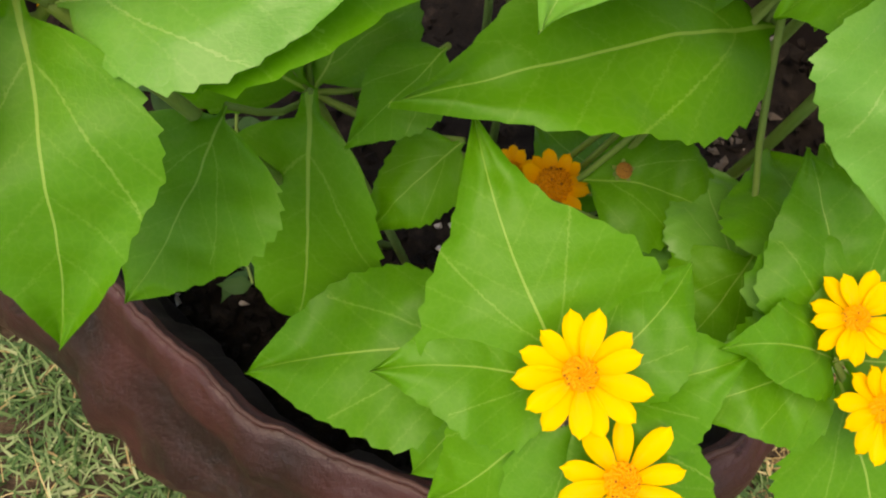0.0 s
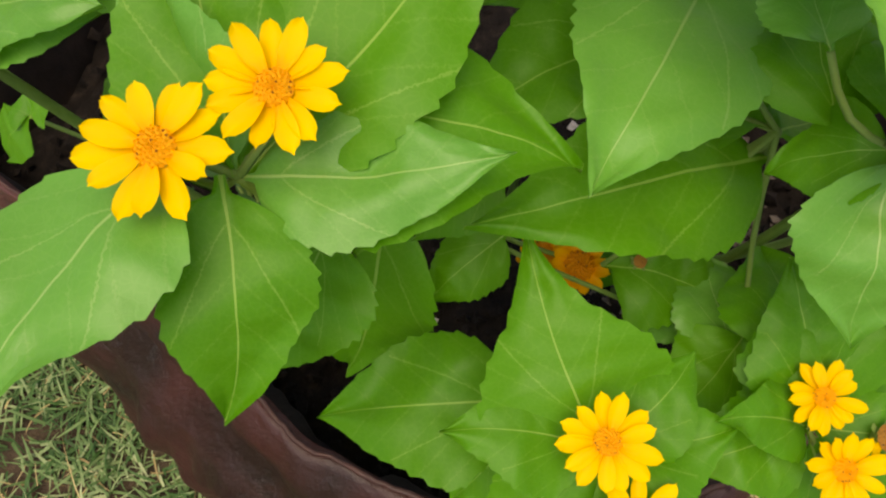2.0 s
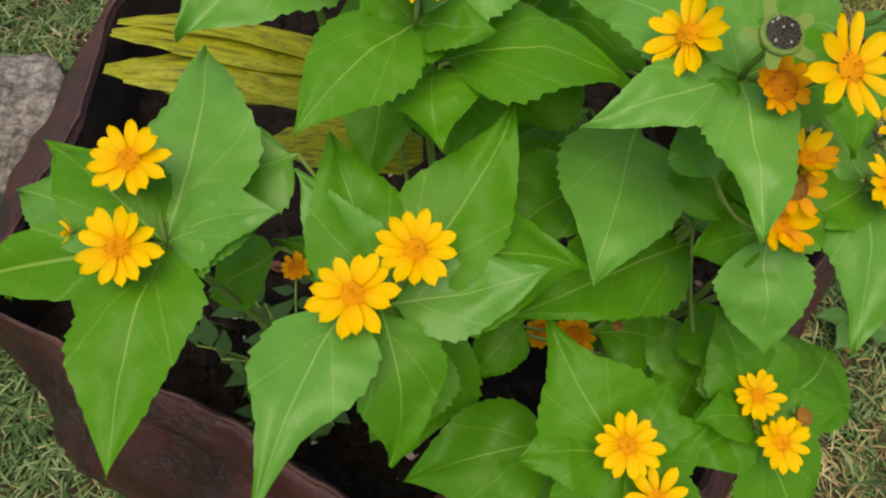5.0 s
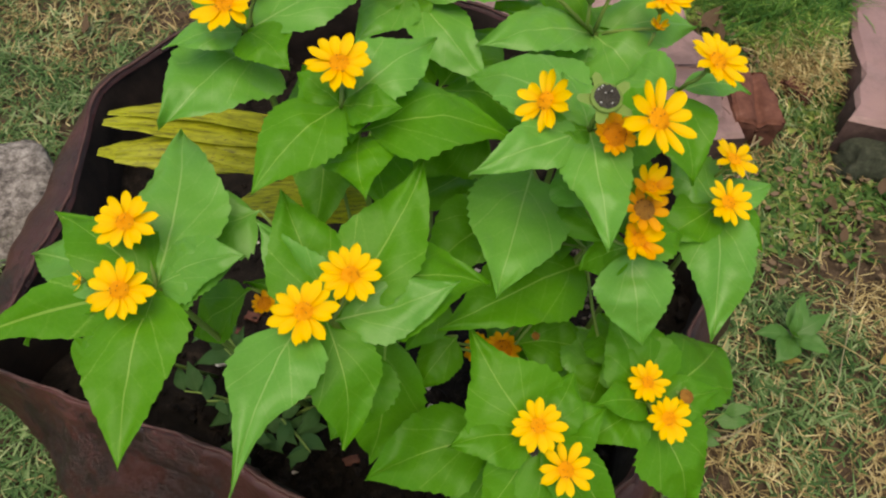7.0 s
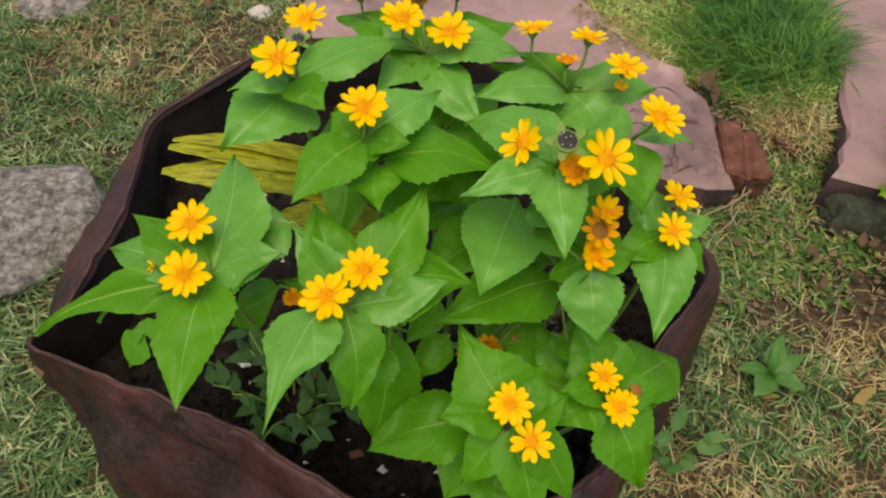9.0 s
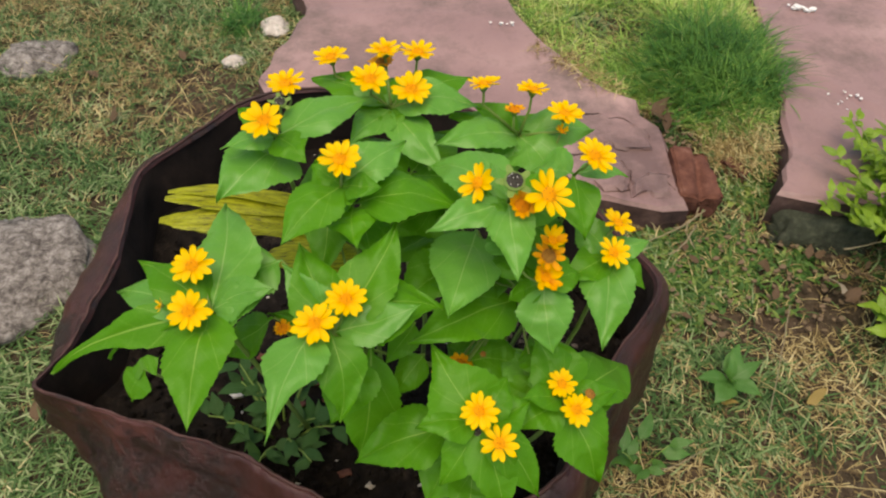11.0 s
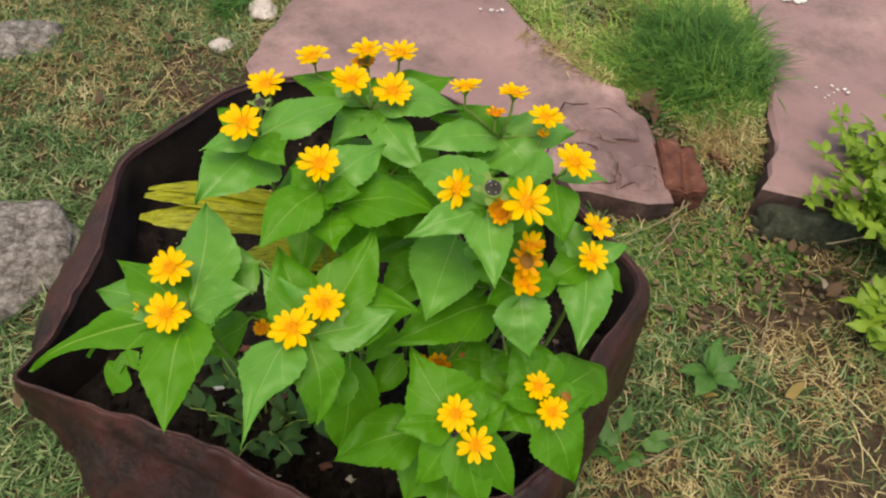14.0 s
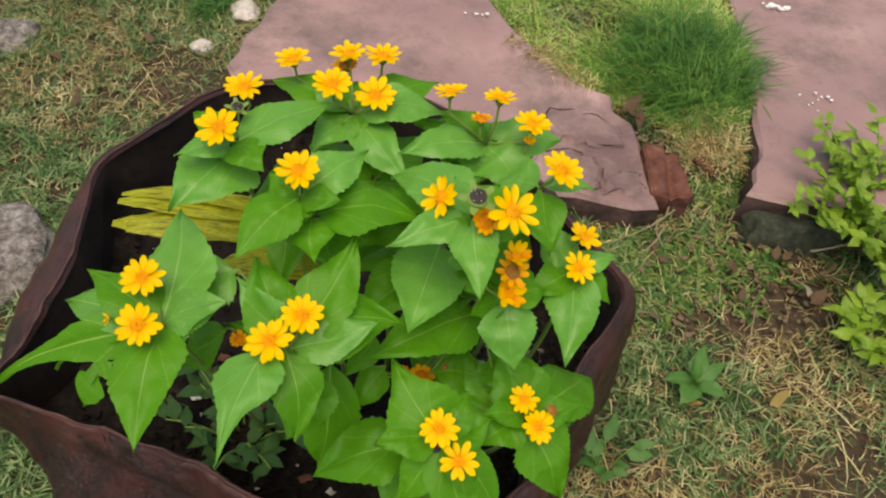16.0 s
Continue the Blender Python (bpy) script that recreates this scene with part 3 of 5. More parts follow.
# ---- the bag ----
CENTRE = (-0.03, 0.20)
RIM = [(-180, 0.290), (-177, 0.262), (-171, 0.222), (-163, 0.185), (-143, 0.147), (-128, 0.140), (-112, 0.143), (-98, 0.154), (-83, 0.168), (-64, 0.184), (-46, 0.200), (-32, 0.196), (-15, 0.212), (-5, 0.238), (4, 0.268), (11, 0.268), (20, 0.262), (34, 0.270),
       (60, 0.325), (85, 0.365), (106, 0.383), (120, 0.356), (132, 0.344), (140, 0.306), (150, 0.274), (162, 0.264), (172, 0.270), (177, 0.285)]
RIM_TOP = [(-180, 0.297), (-170, 0.304), (-150, 0.324), (-112, 0.331), (-45, 0.336), (5, 0.338), (35, 0.328), (80, 0.310), (110, 0.302), (150, 0.298)]
BODY = [(-180, 0.284), (-170, 0.262), (-162, 0.246), (-146, 0.213), (-130, 0.200), (-114, 0.198), (-90, 0.202), (-60, 0.206), (-32, 0.217), (-14, 0.240), (2, 0.281), (15, 0.296), (35, 0.300), (60, 0.345), (85, 0.385), (106, 0.402), (120, 0.376), (140, 0.332), (150, 0.303), (165, 0.285), (172, 0.287)]


def ring_value(table, deg):
    """A smooth closed curve through a table of (degrees, value) that runs from -180 up."""
    pts = table + [(table[0][0] + 360, table[0][1])]
    deg = (deg + 180) % 360 - 180
    for k, ((a0, r0), (a1, r1)) in enumerate(zip(pts, pts[1:])):
        if a0 <= deg <= a1:
            rp, rn = pts[k - 1][1] if k else pts[-2][1], pts[(k + 2) % len(pts)][1] if k + 2 < len(pts) else pts[1][1]
            t = (deg - a0) / (a1 - a0)
            m0, m1 = (r1 - rp) / 2, (rn - r0) / 2
            return (2 * t ** 3 - 3 * t * t + 1) * r0 + (t ** 3 - 2 * t * t + t) * m0 + (3 * t * t - 2 * t ** 3) * r1 + (t ** 3 - t * t) * m1
    return table[0][1]


def rim_radius(deg):
    return ring_value(RIM, deg)


def rim_height(deg):
    return ring_value(RIM_TOP, deg)


def lip_width(deg):
    a = (deg + 360) % 360
    return (0.019 + 0.024 * math.exp(-((a - 155) / 20) ** 2)) * (1 - 0.75 * math.exp(-((a - 181) / 9) ** 2))


def body_radius(deg):
    """How far the wall stands out below the rim."""
    return ring_value(BODY, deg)


def soil_height(x, y):
    mound = 0.040 * math.exp(-((x - 0.14) / 0.09) ** 2 - ((y - 0.20) / 0.14) ** 2)
    return SOIL_Z + mound + 0.014 * noise.noise(Vector((x * 14, y * 14, 0))) + 0.008 * noise.noise(Vector((x * 45, y * 45, 3))) + 0.003 * noise.noise(Vector((x * 120, y * 120, 1)))


def build_bag():
    wall, lining = bmesh.new(), bmesh.new()
    turns = 300
    outer, inner = [], []
    for k in range(turns):
        deg = -180 + 360 * k / turns
        a = radians(deg)
        r, z, lip = rim_radius(deg), rim_height(deg), lip_width(deg)
        body = body_radius(deg)
        front = math.exp(-((deg + 135) / 42) ** 2)
        wob = noise.noise(Vector((math.cos(a) * 6, math.sin(a) * 6, 1.0)))
        pleat = 0.005 * math.sin(11 * a + 3 * wob) * (1 - 0.6 * front)
        over = [(r - 0.002, z - 0.004), (r, z), (r + 0.003, z + 0.0008), (r + lip * 0.30, z - 0.003 - 0.002 * front), (r + lip * 0.50, z - 0.006 - 0.006 * front), (r + lip * 0.72, z - 0.010 - 0.008 * front), (r + lip * 0.9, z - 0.018 - 0.008 * front), (r + lip, z - 0.030 - 0.006 * front)]
        for f in (0.05, 0.10, 0.15, 0.2, 0.25, 0.3, 0.36, 0.42, 0.48, 0.54, 0.6, 0.7, 0.8, 0.9, 0.97, 1.0):
            swell = math.sin(math.pi * min(1.0, f * 0.9 + 0.05)) ** 0.8
            edge = (r + lip) * (1 - f) + body * 1.0 * f
            over.append((edge + (body - edge) * swell + pleat * f, (z - 0.032) * (1 - f) + 0.002 * f))
        over.append((body * 0.5, 0.002))
        under = [(r - 0.002, z - 0.004), (r - 0.005, z - 0.014), (r - 0.008, z - 0.04), (r * 0.99 - 0.004, z - 0.08), (r * 0.97, z - 0.13)]
        for prof, bm, rings in ((over, wall, outer), (under, lining, inner)):
            ring = []
            for i, (rad, h) in enumerate(prof):
                p = Vector((math.cos(a), math.sin(a), h * 2.2))
                n1 = noise.noise(p * 5 + Vector((3, 0, 0))) * 0.0085
                drape = Vector((p.x * 2.6 + 0.8 * p.y, p.y * 2.6, h * 26 + 2.5 * p.x))
                n2 = (0.5 - abs(noise.noise(drape))) * 0.017 + noise.noise(p * 15) * 0.0050
                n3 = noise.noise(p * 38) * 0.0016
                if bm is wall and i < 9:
                    n2, n3 = n2 * 0.35, n3 * 0.5
                if i == 0:
                    n1, n2, n3 = n1 * 0.5, n2 * 0.5, 0
                rad += (n1 * 0.5 if i < 9 else n1) + n2 + n3 + 0.002 * wob
                ring.append(bm.verts.new((CENTRE[0] + rad * math.cos(a), CENTRE[1] + rad * math.sin(a), max(0.0, h + (n2 * 0.8 if i < 8 and h > 0.1 else 0)))))
            rings.append(ring)
    for bm, rings in ((wall, outer), (lining, inner)):
        for a, b in zip(rings, rings[1:] + rings[:1]):
            for i in range(len(a) - 1):
                bm.faces.new((a[i], b[i], b[i + 1], a[i + 1]))
    edge_line = [l[1].co.copy() for l in outer]
    wall.faces.new([l[-1] for l in outer])
    for bm in (wall, lining):
        bmesh.ops.recalc_face_normals(bm, faces=bm.faces)
    thing = new("planter_bag")
    tagged(thing, "crumpled dark red-brown grow bag with a folded rim", "planter")
    part("bag_wall", wall, BAG, thing)
    edge = bmesh.new()
    line = [p + Vector((0, 0, 0.001)) for p in edge_line] + edge_line[:1]
    tube(edge, line, [0.0013 + 0.0008 * noise.noise(p * 60) for p in line], 6)
    part("rim_edge", edge, WORN, thing, "worn pinkish-brown bag edge")
    part("bag_lining", lining, LINING, thing, "dark brown inner face")
    bm = bmesh.new()
    rings = []
    top = bm.verts.new((CENTRE[0], CENTRE[1], SOIL_Z))
    for i in range(1, 41):
        f = i / 40
        ring = []
        for k in range(160):
            deg = -180 + 2.25 * k
            a = radians(deg)
            r = rim_radius(deg) * 1.0 * f
            x, y = CENTRE[0] + r * math.cos(a), CENTRE[1] + r * math.sin(a)
            ring.append(bm.verts.new((x, y, soil_height(x, y) - 0.010 * f ** 4)))
        rings.append(ring)
    for k in range(160):
        bm.faces.new((top, rings[0][k], rings[0][(k + 1) % 160]))
    for a, b in zip(rings, rings[1:]):
        for k in range(160):
            bm.faces.new((a[k], b[k], b[(k + 1) % 160], a[(k + 1) % 160]))
    part("soil", bm, SOIL, thing, "dark crumbly potting soil")
    return thing


SOIL_Z = 0.225
bag = build_bag()


# ---- the daisy plants ----
PALE = {"material": LEAF_PALE}


def root(x, y):
    return (x, y, SOIL_Z - 0.01)


# clump on the side of the fold
node = (-0.117, 0.106, 0.513)
a = flower_plant("green daisy plant with two yellow flowers above pointed leaves", root(-0.09, 0.17), node)
grow(a, node,
     [((-0.125, 0.125, 0.533), 0.0256, (-0.1, -0.35, 1), 13, "open"), ((-0.126, 0.097, 0.527), 0.0260, (0.0, -0.45, 1), 13, "open")],
     [((-0.125, 0.033, 0.510), 0.041, 0, {"bulge": 0.06}), ((-0.112, 0.191, 0.517), 0.046, 0, dict(PALE)), ((-0.159, 0.143, 0.522), 0.034, 0, {}), ((-0.080, 0.111, 0.526), 0.030, 0, dict(PALE)),
      ((-0.232, 0.111, 0.456), 0.026, -25, {"bulge": 0.08, "ends": long_tip}), ((-0.187, 0.148, 0.487), 0.030, 0, {}), ((-0.131, 0.081, 0.493), 0.022, 0, {}), ((-0.197, 0.115, 0.469), 0.030, 20, {}),
      ((-0.184, 0.145, 0.495), 0.030, 0, dict(PALE)), ((-0.163, 0.149, 0.515), 0.026, 0, {}), ((-0.182, 0.128, 0.485), 0.024, 0, dict(PALE)), ((-0.121, 0.078, 0.512), 0.022, 0, {}), ((-0.085, 0.112, 0.520), 0.030, 0, dict(PALE))])
flower(a, (-0.143, 0.105, 0.524), 0.009, (-0.8, -0.3, 0.6), 5, "cupped")

# clump in the middle
node = (-0.046, 0.079, 0.519)
b = flower_plant("green daisy plant with two overlapping yellow flowers and broad leaves", root(-0.03, 0.16), node)
grow(b, node,
     [((-0.055, 0.075, 0.535), 0.0256, (-0.05, -0.3, 1), 13, "open"), ((-0.037, 0.087, 0.538), 0.0240, (0.05, -0.25, 1), 13, "open")],
     [((-0.083, 0.015, 0.523), 0.037, 8, {"base": (-0.057, 0.077, 0.524), "bulge": 0.05, "ends": drip_width, "material": LEAF_PALE}), ((-0.044, 0.034, 0.496), 0.031, -4, {"base": (-0.048, 0.077, 0.523), "bulge": 0.12}), ((-0.062, 0.125, 0.546), 0.036, 0, {"bulge": 0.02}), ((-0.002, 0.135, 0.544), 0.036, 0, {"bulge": 0.02, "curl": 0.05}),
      ((-0.073, 0.115, 0.540), 0.026, -38, {"bulge": 0.02, "material": LEAF_PALE}), ((0.005, 0.084, 0.529), 0.027, 0, {"bulge": 0.03, "material": LEAF_PALE}), ((0.019, 0.094, 0.516), 0.052, 0, {"base": (-0.050, 0.096, 0.514)})])

# clump behind the middle
node = (-0.035, 0.149, 0.565)
c = flower_plant("green daisy plant with one yellow flower over large leaves", root(-0.02, 0.20), node)
grow(c, node,
     [((-0.034, 0.151, 0.584), 0.0265, (0.0, -0.2, 1), 13, "open")],
     [((-0.070, 0.111, 0.562), 0.033, 0, {}), ((0.036, 0.143, 0.549), 0.040, 0, {"base": (-0.029, 0.146, 0.552)}), ((-0.029, 0.112, 0.555), 0.030, 0, {"base": (-0.029, 0.146, 0.550)}), ((0.006, 0.178, 0.573), 0.030, 0, dict(PALE)),
      ((-0.012, 0.140, 0.572), 0.020, 0, {}), ((-0.049, 0.168, 0.570), 0.024, 0, {}),
      ((-0.019, 0.142, 0.565), 0.026, 0, {}), ((-0.010, 0.172, 0.566), 0.026, 0, dict(PALE)), ((-0.032, 0.137, 0.555), 0.012, 0, {}), ((-0.051, 0.163, 0.572), 0.018, 0, {})])

# clump at the back of the bag
node = (-0.072, 0.190, 0.570)
d = flower_plant("green daisy plant with two yellow flowers and a dried head", root(-0.06, 0.25), node)
grow(d, node,
     [((-0.076, 0.183, 0.589), 0.0265, (-0.15, -0.3, 1), 13, "open"), ((-0.065, 0.228, 0.580), 0.026, (-0.1, 0.0, 1), 13, "open"), ((-0.068, 0.206, 0.584), 0.017, (0.1, -0.2, 1), 0, "dead")],
     [((-0.104, 0.181, 0.575), 0.022, 0, dict(PALE)), ((-0.055, 0.169, 0.568), 0.026, 0, {}), ((-0.012, 0.225, 0.569), 0.034, 0, dict(PALE)), ((-0.097, 0.218, 0.573), 0.020, 0, {}),
      ((-0.108, 0.154, 0.556), 0.050, 0, {"base": (-0.064, 0.199, 0.549), "material": LEAF_PALE})])

# topmost far clump
node = (0.001, 0.229, 0.554)
e = flower_plant("green daisy plant crowned with five yellow flowers", root(0.01, 0.27), node)
grow(e, node,
     [((-0.012, 0.227, 0.580), 0.0265, (0, -0.2, 1), 13, "open"), ((0.014, 0.226, 0.571), 0.0270, (0.05, -0.25, 1), 13, "open"), ((-0.036, 0.263, 0.573), 0.025, (-0.1, 0.10, 1), 13, "open"),
      ((-0.003, 0.258, 0.570), 0.022, (0.0, 0.1, 1), 12, "faded"), ((-0.000, 0.257, 0.580), 0.024, (0.0, 0.1, 1), 13, "open"), ((0.022, 0.260, 0.575), 0.026, (0.1, 0.10, 1), 13, "open")],
     [((0.006, 0.210, 0.552), 0.020, 0, {}), ((0.061, 0.221, 0.559), 0.034, 0, dict(PALE)), ((0.063, 0.267, 0.550), 0.034, 0, {}), ((-0.029, 0.203, 0.550), 0.030, 0, dict(PALE)), ((0.030, 0.180, 0.542), 0.032, 0, dict(PALE)),
      ((-0.052, 0.274, 0.552), 0.030, 0, {}), ((-0.02, 0.29, 0.54), 0.03, 0, {}),
      ((-0.025, 0.256, 0.560), 0.032, 0, dict(PALE)), ((0.037, 0.255, 0.556), 0.034, 0, {}), ((0.005, 0.264, 0.556), 0.030, 0, {})])

# far clump towards the slabs
node = (0.085, 0.209, 0.540)
f = flower_plant("tall green daisy plant with small yellow flowers seen edge-on", root(0.06, 0.25), node)
grow(f, node,
     [((0.060, 0.218, 0.578), 0.0225, (0.0, 0.30, 1), 13, "open"), ((0.093, 0.218, 0.571), 0.0220, (0.1, 0.25, 1), 13, "open"), ((0.079, 0.206, 0.565), 0.0175, (0, 0.2, 1), 11, "old"),
      ((0.111, 0.200, 0.564), 0.0250, (0.05, 0.1, 1), 13, "open"), ((0.109, 0.194, 0.555), 0.010, (0.1, -0.1, 1), 8, "cupped")],
     [((0.027, 0.192, 0.555), 0.036, 0, dict(PALE)), ((0.140, 0.212, 0.540), 0.032, 0, dict(PALE)), ((0.069, 0.180, 0.535), 0.036, 0, dict(PALE)), ((0.105, 0.166, 0.535), 0.040, 0, dict(PALE)),
      ((0.040, 0.227, 0.547), 0.034, 0, {}), ((0.055, 0.226, 0.558), 0.024, 0, {}), ((0.116, 0.244, 0.525), 0.036, 0, {})])

# single flower over the slab side
node = (0.110, 0.160, 0.548)
l = flower_plant("slender green daisy plant with one yellow flower", root(0.09, 0.21), node)
grow(l, node,
     [((0.117, 0.152, 0.571), 0.0270, (0.3, -0.25, 1), 13, "open")],
     [((0.112, 0.122, 0.530), 0.030, 0, {}), ((0.150, 0.165, 0.540), 0.014, 0, dict(PALE)), ((0.085, 0.180, 0.535), 0.034, 0, dict(PALE))])

# leaves that close the canopy between the flower clumps
node = (0.010, 0.200, 0.520)
r = flower_plant("leafy green shoot filling the middle of the clump", root(0.02, 0.22), node)
grow(r, node, [((0.033, 0.215, 0.515), 0.016, (0.2, -0.3, 1), 10, "old")],
     [((-0.045, 0.184, 0.530), 0.036, 0, {}), ((0.008, 0.162, 0.528), 0.032, 0, {}), ((0.055, 0.170, 0.520), 0.042, 0, {}), ((-0.010, 0.172, 0.490), 0.044, 0, {"base": (0.035, 0.190, 0.500)}),
      ((0.108, 0.136, 0.490), 0.036, 0, {"base": (0.085, 0.170, 0.505)}), ((-0.072, 0.200, 0.510), 0.040, 0, {"base": (-0.025, 0.205, 0.520)}), ((0.050, 0.240, 0.520), 0.040, 0, {}), ((-0.030, 0.245, 0.515), 0.040, 0, {}),
      ((-0.020, 0.130, 0.515), 0.036, 0, {"base": (-0.025, 0.175, 0.520)}), ((0.095, 0.225, 0.520), 0.040, 0, {"base": (0.060, 0.200, 0.520)})])

# clump with the seed head
node = (0.061, 0.130, 0.560)
g = flower_plant("green daisy plant with yellow flowers and a dark open seed head", root(0.05, 0.20), node)
grow(g, node,
     [((0.044, 0.138, 0.570), 0.0255, (-0.75, -0.25, 0.8), 11, "open"), ((0.061, 0.123, 0.585), 0.0250, (0, -0.3, 1), 0, "dead"), ((0.079, 0.115, 0.580), 0.0305, (0.35, -0.45, 1), 10, "open"), ((0.066, 0.118, 0.570), 0.0215, (0.0, -0.5, 1), 13, "old")],
     [((0.011, 0.113, 0.560), 0.023, 0, dict(PALE)), ((0.059, 0.078, 0.556), 0.029, 0, dict(PALE)), ((0.020, 0.182, 0.548), 0.040, 0, dict(PALE)), ((0.085, 0.165, 0.548), 0.040, 0, {}), ((0.098, 0.128, 0.550), 0.034, 0, {}),
      ((0.055, 0.156, 0.568), 0.020, 0, dict(PALE)), ((0.041, 0.128, 0.562), 0.020, 0, {}), ((0.100, 0.145, 0.560), 0.024, 0, {})])

# big leaves inside the clump
node = (0.074, 0.128, 0.478)
m = flower_plant("leafy green shoot with large dark heart-shaped leaves", root(0.06, 0.18), node)
grow(m, node,
     [((0.035, 0.107, 0.419), 0.025, (-0.1, -0.3, 1), 13, "old"), ((0.024, 0.114, 0.408), 0.022, (-0.5, -0.2, 1), 12, "old"), ((0.050, 0.104, 0.437), 0.012, (0.2, -0.3, 1), 0, "faded")],
     [((0.021, 0.088, 0.510), 0.050, 0, {"base": (0.051, 0.160, 0.503), "bulge": 0.05, "material": LEAF_PALE}), ((-0.002, 0.088, 0.487), 0.046, 0, {"base": (0.078, 0.128, 0.466), "bulge": 0.05}), ((-0.008, 0.116, 0.486), 0.042, 0, {"base": (0.045, 0.150, 0.480)}),
      ((-0.018, 0.165, 0.470), 0.040, 0, {"base": (0.045, 0.195, 0.470)}), ((0.083, 0.098, 0.424), 0.036, 0, {"base": (0.040, 0.104, 0.430)}), ((0.064, 0.060, 0.420), 0.030, 0, {"base": (0.084, 0.088, 0.430)}), ((0.030, 0.160, 0.440), 0.045, 0, {}), ((0.105, 0.155, 0.44), 0.036, 0, {}), ((0.060, 0.155, 0.470), 0.024, 0, {"base": (0.080, 0.140, 0.468), "material": LEAF_PALE})])

stalk(m, arc((0.058, 0.092, 0.408), (0.047, 0.116, 0.405), 0.002, 6), 0.0016, 0.0012)
stalk(m, arc((0.058, 0.092, 0.408), (0.078, 0.089, 0.410), 0.002, 6), 0.0016, 0.0012)
stalk(m, arc((0.058, 0.092, 0.408), (0.087, 0.089, 0.420), 0.002, 6), 0.0016, 0.0012)
stalk(m, arc((0.058, 0.092, 0.408), (0.054, 0.080, 0.385), 0.002, 6), 0.0016, 0.0012)
stalk(m, arc((0.058, 0.092, 0.408), (0.071, 0.095, 0.412), 0.002, 6), 0.0016, 0.0012)

# flowers beside the soil gap
node = (0.083, 0.105, 0.512)
k = flower_plant("green daisy plant with a column of fading yellow flowers", root(0.08, 0.17), node)
grow(k, node,
     [((0.082, 0.101, 0.523), 0.0225, (0.1, -0.5, 1), 11, "cupped"), ((0.087, 0.115, 0.540), 0.0195, (0.1, -0.2, 1), 10, "cupped"), ((0.084, 0.109, 0.533), 0.026, (0.1, -0.4, 1), 9, "faded")],
     [((0.084, 0.069, 0.487), 0.036, 0, dict(PALE)), ((0.062, 0.106, 0.496), 0.024, 0, {}), ((0.110, 0.113, 0.509), 0.024, 0, {}), ((0.070, 0.151, 0.509), 0.034, 0, {"base": (0.076, 0.112, 0.503)}), ((0.056, 0.141, 0.529), 0.024, 0, {"base": (0.064, 0.118, 0.524), "material": LEAF_PALE}), ((0.102, 0.143, 0.499), 0.030, 0, {})])

# clump by the rim
node = (0.135, 0.132, 0.500)
h = flower_plant("green daisy plant with two small yellow flowers and a long leaf", root(0.12, 0.19), node)
grow(h, node,
     [((0.132, 0.123, 0.513), 0.0235, (0.25, -0.35, 1), 11, "open"), ((0.140, 0.143, 0.518), 0.0235, (0.35, -0.05, 1), 11, "open")],
     [((0.117, 0.068, 0.492), 0.036, 0, dict(PALE)), ((0.096, 0.113, 0.502), 0.026, 0, {}), ((0.116, 0.161, 0.512), 0.028, 0, dict(PALE)), ((0.159, 0.115, 0.482), 0.022, 0, {}), ((0.165, 0.139, 0.502), 0.018, 0, dict(PALE))])

# low front clump
node = (0.037, 0.046, 0.453)
i = flower_plant("low green daisy plant with two bright yellow flowers", root(0.03, 0.12), node)
grow(i, node,
     [((0.046, 0.029, 0.457), 0.0252, (0.0, -0.3, 1), 10, "open"), ((0.036, 0.046, 0.468), 0.0235, (-0.05, -0.3, 1), 13, "open")],
     [((0.012, 0.095, 0.475), 0.050, 0, {"curl": 0.04, "ends": drip_width}), ((-0.044, 0.051, 0.410), 0.046, 0, {"base": (0.022, 0.062, 0.420)}), ((-0.003, 0.045, 0.460), 0.030, 0, {}), ((0.059, 0.071, 0.464), 0.026, 0, {}), ((0.072, 0.055, 0.457), 0.030, 0, {}),
      ((0.008, 0.020, 0.422), 0.028, 0, {}), ((0.049, 0.000, 0.412), 0.034, 0, {}), ((0.073, 0.008, 0.412), 0.028, 0, {}), ((0.002, 0.030, 0.370), 0.044, 0, {"base": (0.030, 0.062, 0.390)}), ((0.026, 0.004, 0.385), 0.036, 0, {"base": (0.036, 0.045, 0.395)})])

flower(i, (0.035, 0.041, 0.450), 0.014, (-0.2, -0.4, 1), 0, "dead")

# low clump by the rim
node = (0.095, 0.060, 0.442)
j = flower_plant("low green daisy plant with small yellow flowers and a spent head", root(0.08, 0.13), node)
grow(j, node,
     [((0.094, 0.066, 0.454), 0.0200, (-0.05, -0.35, 1), 13, "open"), ((0.100, 0.049, 0.450), 0.0225, (0.05, -0.4, 1), 13, "open"), ((0.111, 0.058, 0.451), 0.020, (0.3, -0.1, 1), 1, "faded")],
     [((0.065, 0.056, 0.460), 0.022, 0, {}), ((0.115, 0.017, 0.404), 0.042, 0, {}), ((0.160, 0.106, 0.412), 0.042, 0, {}), ((0.092, 0.106, 0.457), 0.040, 0, {}), ((0.147, 0.079, 0.413), 0.026, 0, {}), ((0.062, 0.046, 0.439), 0.030, 0, {}), ((0.089, 0.118, 0.434), 0.038, 0, {"base": (0.093, 0.076, 0.440)}), ((0.070, 0.115, 0.428), 0.032, 0, {"base": (0.083, 0.083, 0.424), "material": LEAF_PALE}),
      ((0.133, 0.062, 0.445), 0.022, 0, {}), ((0.082, 0.098, 0.465), 0.036, 0, {})])

